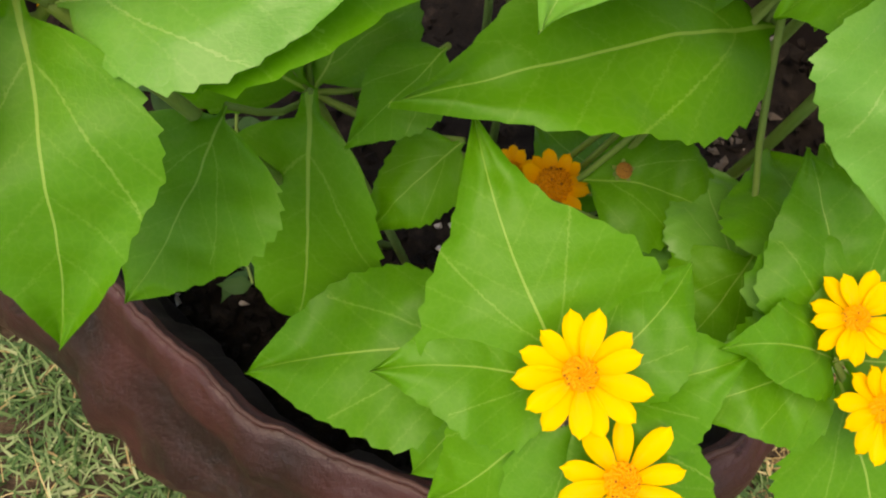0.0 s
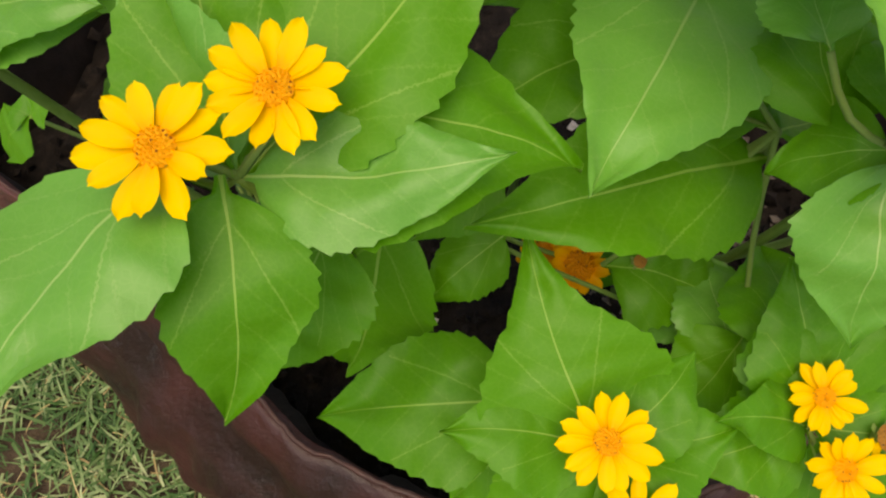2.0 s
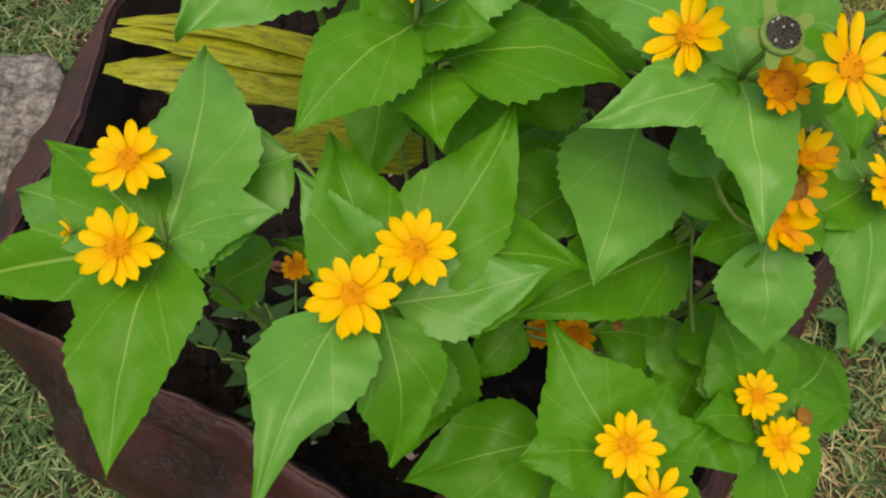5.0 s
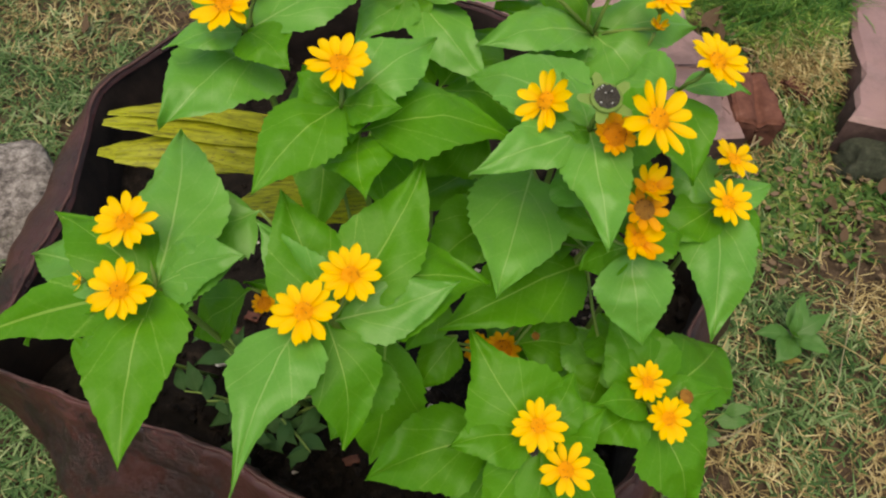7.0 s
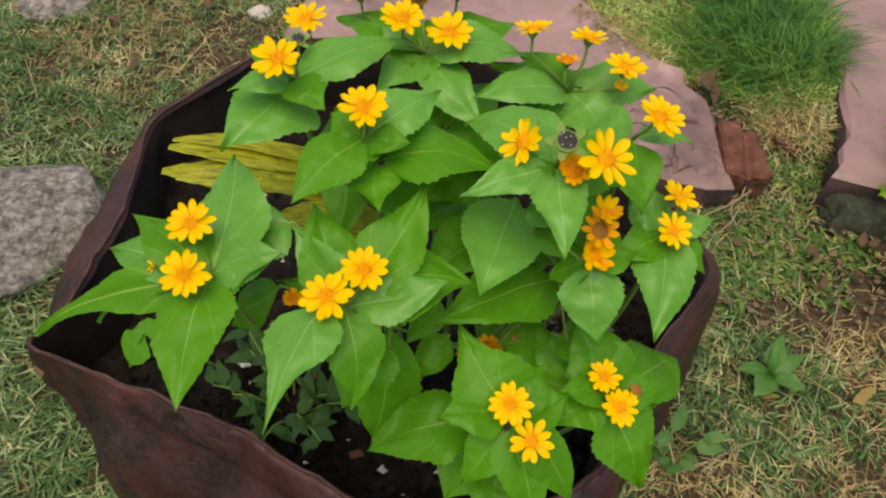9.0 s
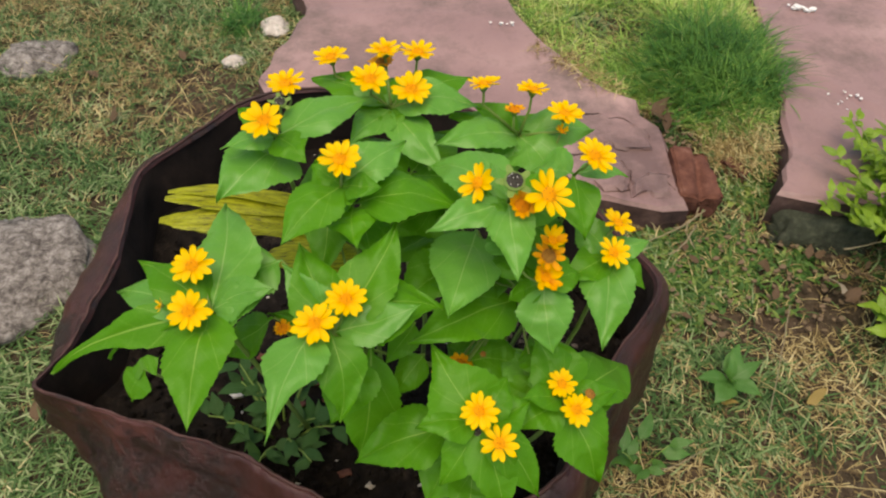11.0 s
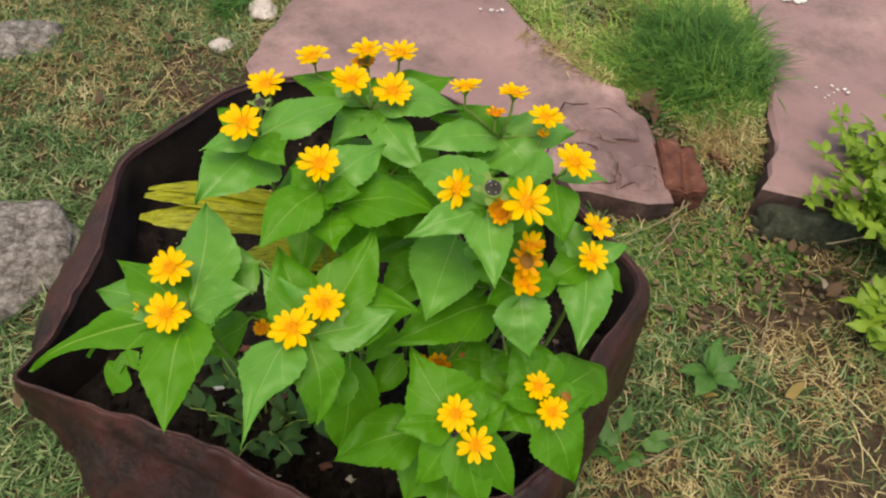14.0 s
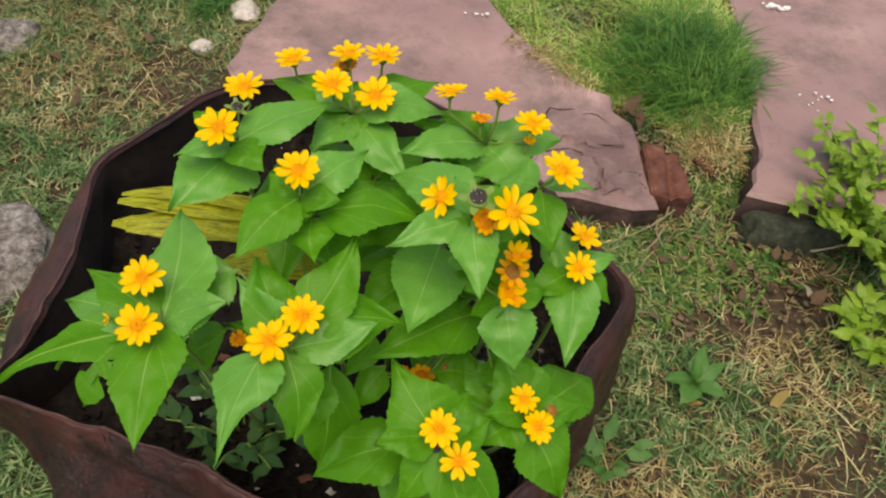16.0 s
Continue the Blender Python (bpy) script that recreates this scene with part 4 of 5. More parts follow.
# shaded leaves deep in the middle
node = (-0.030, 0.118, 0.438)
q = flower_plant("shaded leafy shoot with hanging green leaves deep in the bag", root(-0.02, 0.15), node)
grow(q, node,
     [((-0.082, 0.121, 0.466), 0.016, (-0.2, -0.2, 1), 11, "old")],
     [((-0.053, 0.051, 0.462), 0.040, 0, {"base": (-0.035, 0.089, 0.478), "bulge": 0.05}), ((-0.041, 0.074, 0.362), 0.046, 0, {"base": (-0.026, 0.108, 0.455), "bulge": 0.08}), ((-0.013, 0.088, 0.420), 0.026, 0, {"base": (0.010, 0.108, 0.438)}),
      ((-0.018, 0.097, 0.450), 0.022, 0, {"base": (0.005, 0.120, 0.460)}), ((-0.055, 0.132, 0.500), 0.032, 0, {"base": (-0.045, 0.190, 0.520)}), ((-0.090, 0.135, 0.470), 0.038, 0, {}), ((-0.070, 0.158, 0.450), 0.042, 0, {}), ((-0.010, 0.160, 0.445), 0.042, 0, {}),
      ((-0.118, 0.133, 0.490), 0.038, 0, {"base": (-0.078, 0.148, 0.504), "material": LEAF_PALE}), ((-0.128, 0.126, 0.434), 0.030, 0, {"base": (-0.088, 0.129, 0.468)}),
      ((0.053, 0.110, 0.412), 0.030, 0, {"base": (0.078, 0.090, 0.418), "material": LEAF_PALE}), ((0.030, 0.140, 0.400), 0.036, 0, {"base": (0.060, 0.110, 0.405)})])


# ---- cut yellow frond lying in the bag ----
def strip_outline(u):
    """A long strip whose outer end is torn to a ragged point."""
    return 0.5 + 3.0 * u if u < 0.15 else 0.95 if u < 0.72 else max(0.10, 0.95 - 2.4 * (u - 0.72) - 0.05 * math.sin(40 * u))


frond = new("cut_frond")
tagged(frond, "yellow-green striped frond pieces with torn brown ends", "dead leaf")
for base, tip, width in (((-0.062, 0.229, 0.468), (-0.160, 0.236, 0.492), 0.013), ((-0.054, 0.222, 0.466), (-0.163, 0.228, 0.487), 0.020), ((-0.054, 0.213, 0.463), (-0.168, 0.219, 0.483), 0.022), ((-0.054, 0.204, 0.460), (-0.158, 0.211, 0.478), 0.020), ((-0.030, 0.186, 0.455), (-0.096, 0.186, 0.468), 0.026)):
    leaf(frond, base, tip, width, 0, FROND, "frond_strip", bulge=0.02, fold=0.06, teeth=0.0, wave=0.06, ends=strip_outline, rows=20)


# ---- stones, brick ----
def rock(name, centre, size, material, seed, label, category, group="", square=0.0):
    """A rough stone; square draws the round form out towards a block."""
    bm = bmesh.new()
    bmesh.ops.create_icosphere(bm, subdivisions=4, radius=1)
    off = Vector((seed * 3.1, seed * 1.7, seed))
    for v in bm.verts:
        p = v.co.copy()
        s = 1 + 0.28 * noise.noise(p * 1.3 + off) + 0.10 * noise.noise(p * 4 + off) + 0.04 * noise.noise(p * 11 + off)
        p *= 1 + square * (1 / max(abs(p.x), abs(p.y), abs(p.z)) - 1)
        v.co = Vector((p.x * size[0], p.y * size[1], p.z * size[2])) * s
    ob = part(name, bm, material)
    ob.location = centre
    return tagged(ob, label, category, group)


rock("rock", (-0.535, 0.585, 0.005), (0.100, 0.120, 0.034), BOULDER, 2, "rough grey granite rock half sunk in the lawn", "rock")
rock("rock", (-0.625, 1.11, 0.0), (0.075, 0.055, 0.026), BOULDER, 5, "pale grey rock lying in dry grass", "rock")
rock("pebble", (-0.246, 1.062, 0.006), (0.022, 0.017, 0.012), PEBBLE, 7, "small pale stone beside the slab", "stone", "small stones")
rock("pebble", (-0.17, 1.17, 0.006), (0.028, 0.035, 0.015), PEBBLE, 9, "rounded pinkish stone beside the slab", "stone", "small stones")


def build_brick(name, size, place, label):
    bm = bmesh.new()
    bmesh.ops.create_cube(bm, size=1)
    for v in bm.verts:
        v.co = Vector((v.co.x * size[0], v.co.y * size[1], v.co.z * size[2]))
    bmesh.ops.subdivide_edges(bm, edges=bm.edges, cuts=14, use_grid_fill=True)
    bmesh.ops.bevel(bm, geom=[e for e in bm.edges if e.is_manifold and e.calc_face_angle(0) > 1], offset=0.004, segments=2, affect="EDGES")
    for v in bm.verts:
        across, along = v.co.x / size[0], v.co.y / size[1]
        if v.co.z > 0.2 * size[2] and size[0] > 0.04:
            # a chipped groove down the brick and a broken-off corner
            v.co.z -= 0.011 * math.exp(-((across - 0.08 - 0.15 * along) / 0.09) ** 2) + 0.016 / (1 + math.exp(-18 * (across + along - 0.62)))
        v.co += v.co.normalized() * (0.005 * noise.noise(v.co * 40) + 0.0025 * noise.noise(v.co * 130))
    ob = part(name, bm, BRICK)
    ob.matrix_world = place
    return tagged(ob, label, "brick", "broken bricks")


build_brick("broken_brick", (0.066, 0.108, 0.052), pose(0.507, 0.630, 0.034, 4, 3, -8), "broken red clay brick leaning against the slab")
build_brick("broken_brick", (0.03, 0.05, 0.02), pose(0.60, 0.66, 0.02, 10, 0, 40), "small chip of red brick in the grass")


# ---- low plants round the bag ----
def sprig(name, label, category, centre, stems, leaf_size, material, seed, spread=0.05, height=0.05, per=7):
    rng = random.Random(seed)
    plant = new(name)
    tagged(plant, label, category)
    for s in range(stems):
        ang = math.tau * s / stems + rng.uniform(-0.5, 0.5)
        r = spread * rng.uniform(0.4, 1.0)
        foot = Vector(centre) + Vector((0.2 * r * math.cos(ang), 0.2 * r * math.sin(ang), -0.004))
        top = Vector(centre) + Vector((r * math.cos(ang), r * math.sin(ang), height * rng.uniform(0.6, 1.0)))
        pts = arc(foot, top, -0.01, 6)
        stalk(plant, pts, 0.0014, 0.0007)
        for i in range(per):
            f = 0.25 + 0.75 * i / max(1, per - 1)
            p = foot.lerp(top, f) + Vector((0, 0, 0.01 * math.sin(math.pi * f)))
            a = ang + rng.uniform(-2.2, 2.2)
            size = leaf_size * rng.uniform(0.6, 1.1)
            tip = p + Vector((math.cos(a), math.sin(a), rng.uniform(-0.1, 0.55))).normalized() * size
            leaf(plant, p, tip, size * rng.uniform(0.40, 0.58), rng.uniform(-30, 30), material, rows=12, cols=4, teeth=0.0)
    return plant


weed = new("weed")
tagged(weed, "small broad-leaved green weed in the dry grass", "weed")
for x, y, z, wide in ((0.388, 0.280, 0.030, 0.022), (0.403, 0.243, 0.026, 0.030), (0.468, 0.246, 0.030, 0.026), (0.462, 0.320, 0.040, 0.026), (0.484, 0.292, 0.040, 0.020), (0.440, 0.300, 0.060, 0.014), (0.425, 0.258, 0.055, 0.014)):
    leaf(weed, (0.436, 0.275, 0.024), (x, y, z), wide, 0, LEAF_WEED, rows=24, cols=6, teeth=0.03)
stalk(weed, [(0.436, 0.275, -0.006), (0.436, 0.275, 0.012), (0.436, 0.275, 0.028)], 0.0022, 0.0014)
sprig("weed", "round-leaved pale green weed against the bag", "weed", (0.290, 0.180, 0.0), 4, 0.036, LEAF_WEED, 6, 0.034, 0.05, 3)
sprig("shrub", "small shrub with bright yellow-green leaves beside the slab", "shrub", (0.845, 0.495, 0.0), 62, 0.028, LEAF_SHRUB, 9, 0.20, 0.145, 19)
sprig("shrub", "low sprig of bright yellow-green leaves in the lawn", "shrub", (0.715, 0.318, 0.0), 9, 0.038, LEAF_SHRUB, 12, 0.060, 0.06, 8)
sprig("bag_weed", "small green seedlings on the soil, shade put into their colour", "weed", (-0.115, 0.165, SOIL_Z), 14, 0.026, LEAF_WEED_SHADED, 21, 0.065, 0.05, 5)
fold_weed = new("bag_weed")
tagged(fold_weed, "round-leaved green seedling at the bag's fold", "weed")
for base, tip, wide in (((-0.209, 0.176, 0.345), (-0.226, 0.160, 0.325), 0.034), ((-0.209, 0.176, 0.345), (-0.198, 0.182, 0.352), 0.020), ((-0.209, 0.176, 0.345), (-0.221, 0.180, 0.345), 0.018)):
    leaf(fold_weed, base, tip, wide, 0, LEAF, rows=24, cols=6, teeth=0.02)
stalk(fold_weed, arc((-0.165, 0.205, SOIL_Z - 0.01), (-0.209, 0.176, 0.345), 0, 5), 0.0016, 0.0010)


# ---- grass ----
def in_bag(x, y, grow_by=0.0):
    dx, dy = x - CENTRE[0], y - CENTRE[1]
    return math.hypot(dx, dy) < body_radius(math.degrees(math.atan2(dy, dx))) * 0.97 + grow_by


def blades(name, label, material, count, area, length, width, seed, flat=0.6, keep=None, category="grass", hole=None, top=None):
    """Curved grass blades as one mesh. flat: how far they lie down; top: the height of a slab that they lie on."""
    rng = random.Random(seed)
    verts, faces = [], []
    x0, x1, y0, y1 = area
    for _ in range(count):
        x, y = rng.uniform(x0, x1), rng.uniform(y0, y1)
        if keep and rng.random() > keep(x, y):
            continue
        if hole and hole[0] < x < hole[1] and hole[2] < y < hole[3]:
            continue
        if in_bag(x, y) or (top is None and (inside(x, y, SLAB_A) or inside(x, y, SLAB_B))):
            continue
        a, size, w = rng.random() * math.tau, length * rng.uniform(0.4, 1.3), width * rng.uniform(0.5, 1.3)
        rise = rng.uniform(1 - flat, 1.0) * rng.uniform(0.4, 1.0)
        bend, droop = rng.uniform(-0.7, 0.7), rng.uniform(0.4, 1.2)
        floor = ground_height(x, y) if top is None else top
        z = floor - 0.004 + rng.random() * 0.014 * flat
        hx, hy, hz = x, y, z
        n = len(verts)
        pitch = math.asin(min(0.99, rise))
        for t in range(5):
            dx, dy = math.cos(a), math.sin(a)
            ww = w * (1, 1, 0.85, 0.55, 0)[t] / 2
            if t < 4:
                verts.append((hx - dy * ww, hy + dx * ww, hz))
                verts.append((hx + dy * ww, hy - dx * ww, hz))
            else:
                verts.append((hx, hy, hz))
            step = size / 4
            hx += step * math.cos(pitch) * dx
            hy += step * math.cos(pitch) * dy
            hz = max(floor + 0.002, hz + step * math.sin(pitch))
            a += bend / 4
            pitch -= droop / 4
        faces += [(n, n + 1, n + 3, n + 2), (n + 2, n + 3, n + 5, n + 4), (n + 4, n + 5, n + 7, n + 6), (n + 6, n + 7, n + 8)]
    me = bpy.data.meshes.new(name)
    me.from_pydata(verts, [], faces)
    me.materials.append(material)
    return tagged(new(name, me), label, category, kind="stuff")


def patch(x, y):
    return noise.noise(Vector((x * 3.6, y * 3.6, 7))) + 0.5 * noise.noise(Vector((x * 11, y * 11, 2)))


def bare(x, y):
    """The damp, littered strip in front of the slabs, where little grass grows."""
    d = math.hypot((x - 0.56) / 0.24, (y - 0.44) / 0.11) + 0.5 * noise.noise(Vector((x * 9, y * 9, 1)))
    return max(0.0, min(1.0, 1.6 - 1.3 * d))


def border(x, y):
    d = min(x + 1.1, 1.25 - x, y + 0.25, 1.75 - y)
    return min(1.0, max(0.0, d / 0.25 + 0.8 * noise.noise(Vector((x * 5, y * 5, 9)))))


def clump(x, y):
    """Small gaps where dark earth shows between the clumps of grass."""
    return max(0.18, min(1.0, 0.72 + 1.9 * noise.noise(Vector((x * 26, y * 26, 5)))))


def worn(x, y):
    """Bare brown earth patches in the lawn."""
    d = math.hypot((x - 0.60) / 0.12, (y - 0.115) / 0.07) + 0.6 * noise.noise(Vector((x * 14, y * 14, 3)))
    e = math.hypot((x + 0.27) / 0.13, (y - 0.95) / 0.10) + 0.6 * noise.noise(Vector((x * 14, y * 14, 3)))
    g = math.hypot((x - 0.62) / 0.10, (y - 0.39) / 0.07) + 0.5 * noise.noise(Vector((x * 12, y * 12, 9)))
    return max(0.0, min(1.0, 1.6 - 1.3 * min(d, e, g)))


def green_keep(x, y):
    return border(x, y) * clump(x, y) * min(1.0, max(0.10, 0.66 + 1.3 * patch(x, y) - (0.30 if x > 0.25 else -0.30))) * (1 - 0.15 * bare(x, y)) * (1 - 0.85 * worn(x, y))


def dry_keep(x, y):
    return border(x, y) * clump(x + 3, y) * min(1.0, max(0.12, 0.42 - 1.4 * patch(x, y) + (0.44 if x > 0.25 else -0.30 + 0.65 * max(0.0, min(1.0, (y - 0.92) / 0.25))))) * (1 - 0.75 * bare(x, y)) * (1 - 0.6 * worn(x, y)) * (1.0 if x > 0.0 or y > 0.75 else 0.55)


TUFT = [(0.33, 1.20), (0.37, 0.985), (0.40, 0.905), (0.52, 0.83), (0.57, 0.735), (0.69, 0.735), (0.75, 0.86), (0.81, 1.10), (0.84, 1.40), (0.30, 1.40)]


def lush_keep(x, y):
    if not inside(x, y, TUFT):
        return 0.0
    hole = math.hypot((x - 0.50) / 0.075, (y - 1.10) / 0.05) + 0.4 * noise.noise(Vector((x * 15, y * 15, 2)))
    return max(0.05, min(1.0, hole - 0.5)) * min(1.0, 0.55 + 0.9 * noise.noise(Vector((x * 12, y * 12, 8))) + max(0.0, 0.5 - 2 * math.hypot(x - 0.64, y - 0.89)))


def tall_keep(x, y):
    d = math.hypot((x - 0.635) / 0.115, (y - 0.885) / 0.125) + 0.35 * noise.noise(Vector((x * 14, y * 14, 6)))
    return max(0.0, min(1.0, 2.2 - 1.9 * d))


def clump_keep(x, y):
    return max(0.0, min(1.0, 1.8 - 1.6 * math.hypot((x + 0.235) / 0.045, (y - 1.195) / 0.045)))


def herb_keep(x, y):
    """Low leafy weeds between the bag and the slabs."""
    d = math.hypot((x - 0.46) / 0.20, (y - 0.475) / 0.085) + 0.5 * noise.noise(Vector((x * 13, y * 13, 4)))
    e = math.hypot((x - 0.615) / 0.050, (y - 0.615) / 0.045)
    return max(0.0, min(1.0, 1.5 - 1.3 * min(d, e)))


AREA = (-1.1, 1.25, -0.25, 1.75)
blades("lawn_grass", "short patchy green lawn grass", GRASS, 270000, AREA, 0.029, 0.0023, 31, 0.72, green_keep)
blades("dry_grass", "dry straw-coloured grass lying on the lawn", STRAW, 250000, AREA, 0.024, 0.0014, 32, 0.86, dry_keep)
blades("long_straw", "long dry grass stalks lying flat", STRAW, 1900, AREA, 0.095, 0.0016, 33, 0.97, dry_keep)
blades("grass_tuft", "fine green grass between the slabs, sunlight put into its colour", LAWN_SUNLIT, 46000, (0.30, 0.85, 0.72, 1.40), 0.040, 0.0021, 34, 0.6, lush_keep)
blades("tall_grass_tuft", "tall dense tuft of fine dark green grass between the slabs", LUSH, 15000, (0.48, 0.80, 0.72, 1.06), 0.085, 0.0021, 38, 0.3, tall_keep)
blades("grass_clump", "small dark green clump of grass beside the slab", LUSH, 1600, (-0.30, -0.16, 1.12, 1.27), 0.060, 0.0024, 39, 0.4, clump_keep)
blades("ground_cover", "low leafy green weeds on the damp ground", HERB, 9000, (0.22, 0.72, 0.36, 0.68), 0.019, 0.0062, 40, 0.5, herb_keep, "weed")


def mat_keep(x, y):
    return max(0.0, min(1.0, 1.7 - 1.3 * math.hypot((x - 0.615) / 0.055, (y - 0.71) / 0.055)))


blades("straw_mat", "matted pale dry grass beside the brick", STRAW, 5200, (0.53, 0.70, 0.62, 0.80), 0.034, 0.0020, 37, 0.8, mat_keep)


def edge_keep(x, y):
    """Straw blown onto the slab along its edge with the lawn."""
    d = abs((x - 0.395) * 0.80 + (y - 0.905) * 0.60) / 0.022 + max(0.0, abs(y - 0.92) - 0.06) / 0.03 + 0.6 * noise.noise(Vector((x * 40, y * 40, 1)))
    return max(0.0, min(1.0, 1.4 - d))


blades("slab_straw", "pale dry straw strewn on the slab's edge", STRAW, 1500, (0.30, 0.50, 0.82, 1.03), 0.030, 0.0016, 43, 0.97, edge_keep, "straw", None, 0.050)


def outer_keep(x, y):
    """The drawn blades thin out unevenly into the far lawn."""
    d = math.hypot(x - 0.1, y - 0.7) + 0.7 * noise.noise(Vector((x * 1.3, y * 1.3, 4)))
    return max(0.0, min(1.0, (2.5 - d) / 1.2))


blades("outer_grass", "mixed green and dry lawn grass round about", GRASS, 60000, (-2.6, 2.8, -1.9, 3.3), 0.060, 0.0055, 35, 0.8, outer_keep, "grass", (-0.95, 1.1, -0.1, 1.6))
blades("outer_straw", "dry straw-coloured lawn grass round about", STRAW, 16000, (-2.6, 2.8, -1.9, 3.3), 0.060, 0.004, 36, 0.9, outer_keep, "grass", (-0.95, 1.1, -0.1, 1.6))


DRY_SOIL = [(0.06, 0.12), (0.155, 0.145), (0.175, 0.22), (0.14, 0.30), (0.08, 0.25)]


def crumbs():
    """Small clods and pale grit on the potting soil."""
    rng = random.Random(77)
    for name, label, material, count, size in (("soil_clods", "dark clods of potting soil", SOIL, 1500, 0.0042), ("dry_clods", "dry grey-brown clods of soil", CLOD, 5200, 0.0027), ("soil_grit", "pale grit and root bits on the soil", PEBBLE, 70, 0.0024)):
        bm_verts, bm_faces = [], []
        for _ in range(count):
            a, f = rng.random() * math.tau, math.sqrt(rng.random()) * 0.96
            r = rim_radius(math.degrees(a)) * f
            x, y = CENTRE[0] + r * math.cos(a), CENTRE[1] + r * math.sin(a)
            if material is CLOD and not inside(x, y, DRY_SOIL):
                continue
            s = size * rng.uniform(0.4, 1.5)
            c = Vector((x, y, soil_height(x, y) + s * 0.2))
            n = len(bm_verts)
            turn = Matrix.Rotation(rng.random() * 3, 3, (rng.random(), rng.random(), 1))
            for d in ((1, 0, 0), (0, 1, 0), (-1, 0, 0), (0, -1, 0), (0, 0, 0.8), (0, 0, -0.8)):
                d = turn @ Vector(d)
                bm_verts.append(c + Vector([k * s * rng.uniform(0.6, 1.3) + rng.uniform(-0.25, 0.25) * s for k in d]))
            bm_faces += [(n, n + 1, n + 4), (n + 1, n + 2, n + 4), (n + 2, n + 3, n + 4), (n + 3, n, n + 4), (n + 1, n, n + 5), (n + 2, n + 1, n + 5), (n + 3, n + 2, n + 5), (n, n + 3, n + 5)]
        me = bpy.data.meshes.new(name)
        me.from_pydata(bm_verts, [], bm_faces)
        me.materials.append(material)
        tagged(new(name, me), label, "soil", kind="stuff")


crumbs()


def fallen(label, count, area, size, material, seed):
    rng = random.Random(seed)
    for _ in range(count):
        x, y = rng.uniform(*area[:2]), rng.uniform(*area[2:])
        if in_bag(x, y, 0.03) or inside(x, y, SLAB_A) or inside(x, y, SLAB_B):
            continue
        a = rng.random() * math.tau
        s = size * rng.uniform(0.6, 1.2)
        z = 0.012
        ob = leaf(None, (x, y, z), (x + s * math.cos(a), y + s * math.sin(a), z + rng.uniform(0, 0.012)), s * 0.55, rng.uniform(-30, 30), material, "fallen_leaf", rows=10, cols=4, curl=0.15)
        tagged(ob, label, "leaf", "fallen leaves")


fallen("curled brown fallen leaf on the lawn", 9, (0.42, 0.78, 0.36, 0.54), 0.020, LEAF_DRY, 41)
fallen("curled brown fallen leaf on the lawn", 12, (-0.9, -0.2, 0.3, 1.4), 0.035, LEAF_DRY, 42)
tagged(leaf(None, (0.53, 0.235, 0.014), (0.565, 0.250, 0.022), 0.019, 35, LEAF_TAN, "fallen_leaf", rows=10, cols=4), "tan fallen leaf among dry straw", "leaf", "fallen leaves")
tagged(leaf(None, (0.418, 0.250, 0.012), (0.440, 0.245, 0.018), 0.014, -30, LEAF_TAN, "fallen_leaf", rows=10, cols=4), "tan fallen leaf among dry straw", "leaf", "fallen leaves")


# ---- debris round the slabs ----
def chips(name, label, material, count, area, size, seed, top):
    """Flat broken bits scattered as one mesh."""
    rng = random.Random(seed)
    verts, faces = [], []
    for _ in range(count):
        x, y = rng.uniform(*area[:2]), rng.uniform(*area[2:])
        s, a = size * rng.uniform(0.4, 1.4), rng.random() * math.tau
        z = top + rng.uniform(0, 0.006)
        n = len(verts)
        ring = [(x + s * rng.uniform(0.5, 1.1) * math.cos(a + k * 1.257), y + s * rng.uniform(0.4, 0.9) * math.sin(a + k * 1.257)) for k in range(5)]
        tilt = rng.uniform(-0.3, 0.3)
        verts += [(px, py, z + tilt * (px - x)) for px, py in ring] + [(px, py, z + 0.35 * s + tilt * (px - x)) for px, py in ring]
        faces += [tuple(range(n + 5, n + 10))] + [(n + k, n + (k + 1) % 5, n + 5 + (k + 1) % 5, n + 5 + k) for k in range(5)]
    me = bpy.data.meshes.new(name)
    me.from_pydata(verts, [], faces)
    me.materials.append(material)
    return tagged(new(name, me), label, "debris", kind="stuff")


chips("bark_litter", "brown bark and leaf litter in front of the slabs", LEAF_DRY, 240, (0.40, 0.80, 0.34, 0.53), 0.0048, 51, 0.004)
chips("slab_debris", "dark chips and twigs at the broken slab end", LEAF_DRY, 50, (0.47, 0.55, 0.70, 0.82), 0.005, 52, 0.034)
chips("white_flecks", "small white flecks on the sandstone", WHITE, 9, (0.79, 0.85, 0.73, 0.78), 0.0045, 53, 0.070)
for x, y, turn in ((0.49, 0.79, 40), (0.515, 0.765, 160), (0.50, 0.745, 80)):
    d = Vector((math.cos(radians(turn)), math.sin(radians(turn)), 0.25)) * 0.045
    tagged(leaf(None, (x, y, 0.040), Vector((x, y, 0.042)) + d, 0.022, 25, LEAF_DRY, "fallen_leaf", rows=10, cols=4, curl=0.3), "curled brown dead leaf at the slab end", "leaf", "fallen leaves")


def litter(label, size, material, places):
    """Single fallen leaves: x, y, turn."""
    for x, y, turn in places:
        d = Vector((math.cos(radians(turn)), math.sin(radians(turn)), 0.2)) * size
        tagged(leaf(None, (x, y, 0.014), Vector((x, y, 0.016)) + d, size * 0.62, turn % 50 - 25, material, "fallen_leaf", rows=10, cols=4, curl=0.45, fold=0.8, bulge=0.25), label, "leaf", "fallen leaves")


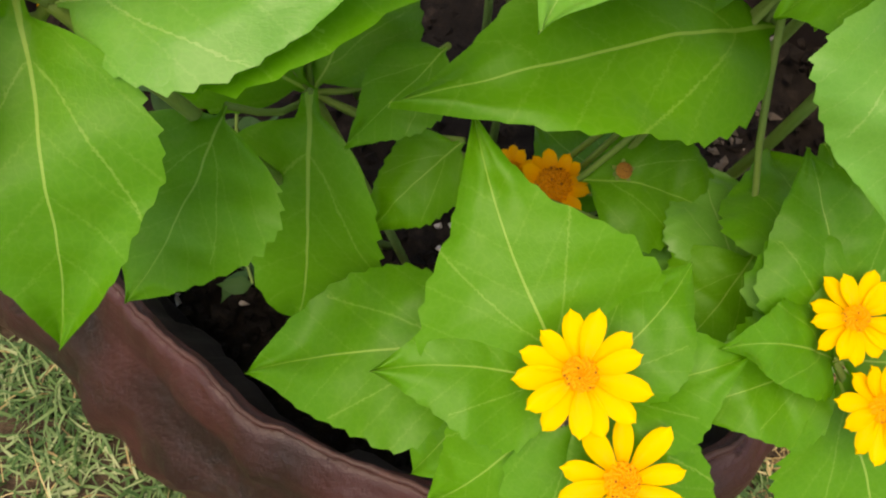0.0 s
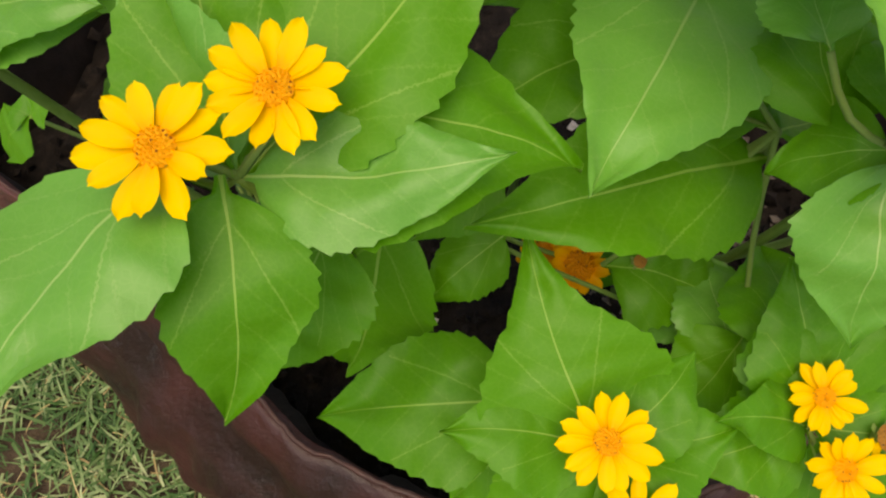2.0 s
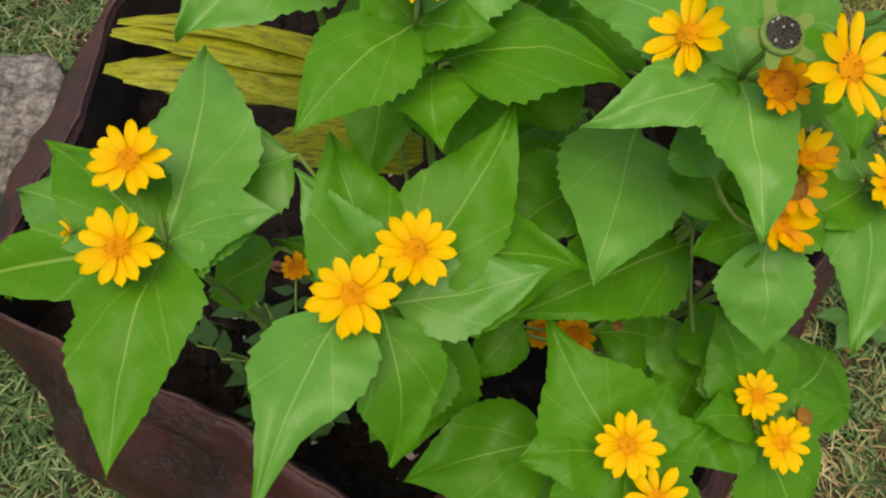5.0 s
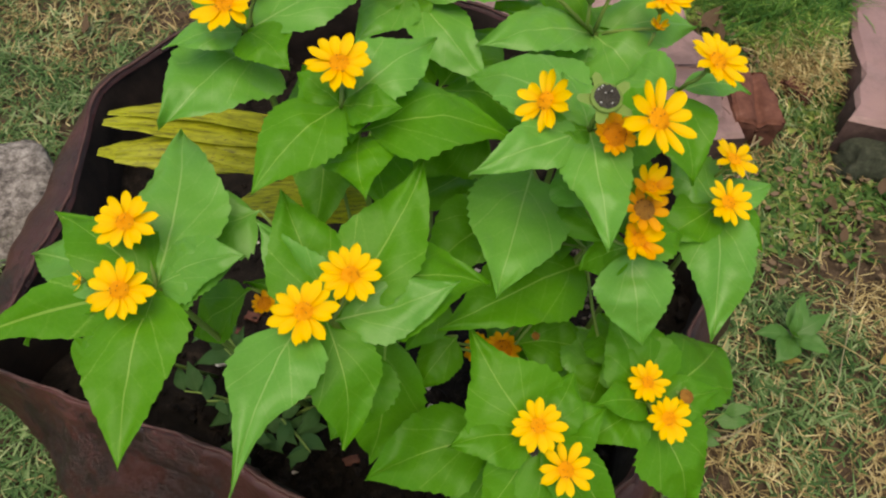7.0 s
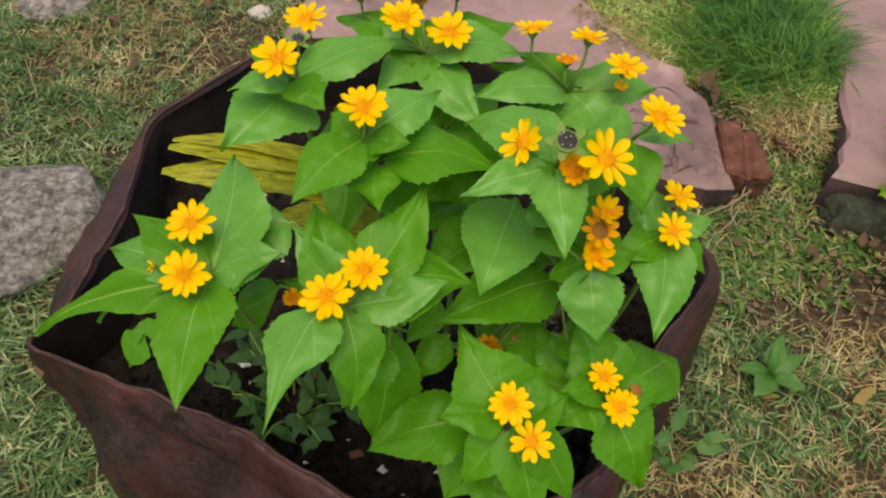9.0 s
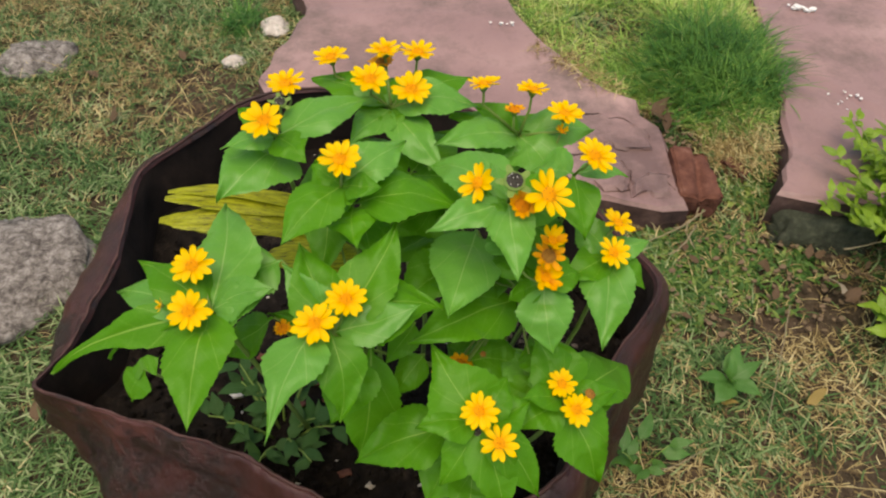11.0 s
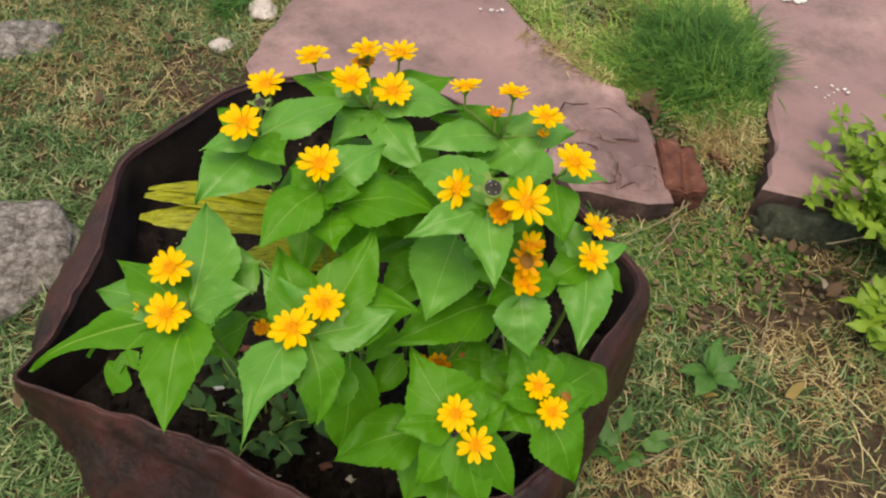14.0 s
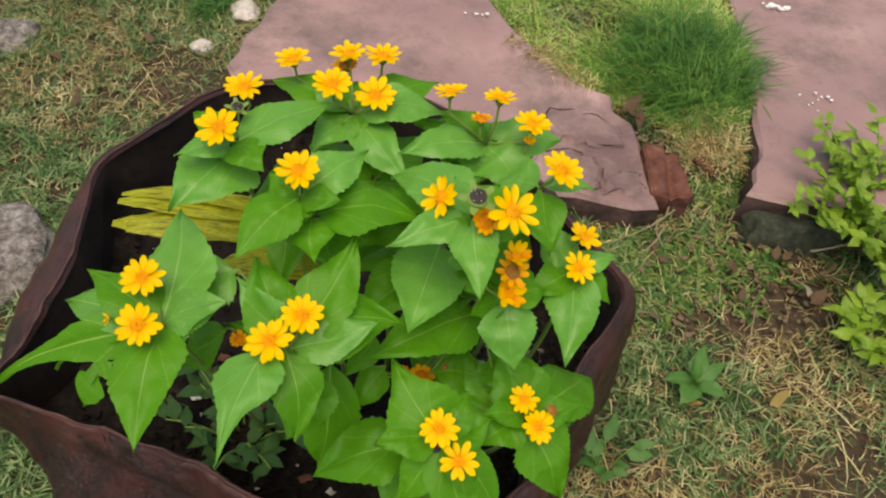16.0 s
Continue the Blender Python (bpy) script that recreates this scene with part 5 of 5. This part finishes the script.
litter("pale ash-grey dead leaf lying on dark litter", 0.042, LEAF_ASH, [(0.655, 0.425, 250), (0.745, 0.40, 200)])
litter("brown dead leaf on the damp ground before the slab", 0.030, LEAF_DRY, [(0.575, 0.455, 170), (0.69, 0.43, 300), (0.66, 0.385, 30)])
wedged = rock("stone", (0.690, 0.519, 0.006), (0.074, 0.026, 0.034), MOSSY, 21, "dark mossy stone block wedged under the slab's edge", "stone", "small stones", 0.75)
wedged.rotation_euler = (radians(-14), radians(3), radians(-12))


def twig(label, points, thick):
    """A dry stem lying on the ground, bent through its points."""
    a, b, c = (Vector(p) for p in points)
    line = [a * (1 - t) ** 2 + (2 * b - 0.5 * a - 0.5 * c) * 2 * t * (1 - t) + c * t * t for t in (i / 10 for i in range(11))]
    line = [p + Vector((0.002 * noise.noise(p * 70), 0.002 * noise.noise(p * 70 + Vector((5, 0, 0))), 0.002 * noise.noise(p * 50))) for p in line]
    bm = bmesh.new()
    tube(bm, line, [thick * (1 - 0.05 * i) for i in range(11)], 6)
    tagged(part("dry_twig", bm, TWIG), label, "twig", "dry twigs")


for a, b, c in (((0.519, 0.580, 0.020), (0.455, 0.544, 0.018), (0.398, 0.526, 0.016)), ((0.492, 0.550, 0.018), (0.459, 0.515, 0.016), (0.431, 0.500, 0.012)), ((0.507, 0.586, 0.030), (0.489, 0.560, 0.020), (0.455, 0.549, 0.016)),
                ((0.480, 0.556, 0.018), (0.470, 0.532, 0.020), (0.478, 0.510, 0.010))):
    twig("pale dry root lying before the slab's edge", (a, b, c), 0.0014)
twig("long dry grass stalk bent across the lawn", ((0.570, 0.382, 0.024), (0.506, 0.283, 0.030), (0.447, 0.184, 0.022)), 0.0008)
twig("long dry grass stalk bent across the lawn", ((0.283, 0.158, 0.022), (0.329, 0.170, 0.028), (0.372, 0.186, 0.022)), 0.0010)
twig("thin grey twig under the shrub", ((0.692, 0.467, 0.030), (0.734, 0.466, 0.040), (0.774, 0.469, 0.042)), 0.0016)


chips("white_flecks", "white flecks on the edge of the sandstone path", WHITE, 7, (0.247, 0.297, 1.064, 1.080), 0.0050, 54, 0.050)
chips("white_flecks", "white flecks on the far sandstone slab", WHITE, 7, (0.841, 0.901, 1.028, 1.048), 0.0080, 55, 0.070)
rock("pebble", (-0.161, 0.215, soil_height(-0.161, 0.215) + 0.004), (0.007, 0.005, 0.004), WHITE, 33, "small white chip lying on potting soil", "stone", "small stones")


def bark_chips():
    rng = random.Random(91)
    for x, y in ((-0.085, 0.215), (-0.070, 0.200), (-0.100, 0.190), (-0.150, 0.235), (-0.020, 0.075), (0.010, 0.060), (-0.135, 0.250), (-0.060, 0.120)):
        bm = bmesh.new()
        bmesh.ops.create_cube(bm, size=1)
        size = Vector((rng.uniform(0.010, 0.018), rng.uniform(0.006, 0.010), 0.003))
        bmesh.ops.subdivide_edges(bm, edges=bm.edges, cuts=3, use_grid_fill=True)
        for v in bm.verts:
            v.co = Vector((v.co.x * size.x, v.co.y * size.y, v.co.z * size.z)) * (1 + 0.35 * noise.noise(v.co * 3 + Vector((x * 90, y * 90, 0))))
        ob = part("bark_chip", bm, BRICK)
        ob.matrix_world = pose(x, y, soil_height(x, y) + 0.004, rng.uniform(-20, 20), rng.uniform(-20, 20), rng.uniform(0, 180))
        tagged(ob, "small reddish-brown bark chip on potting soil", "bark", "bark chips")


bark_chips()
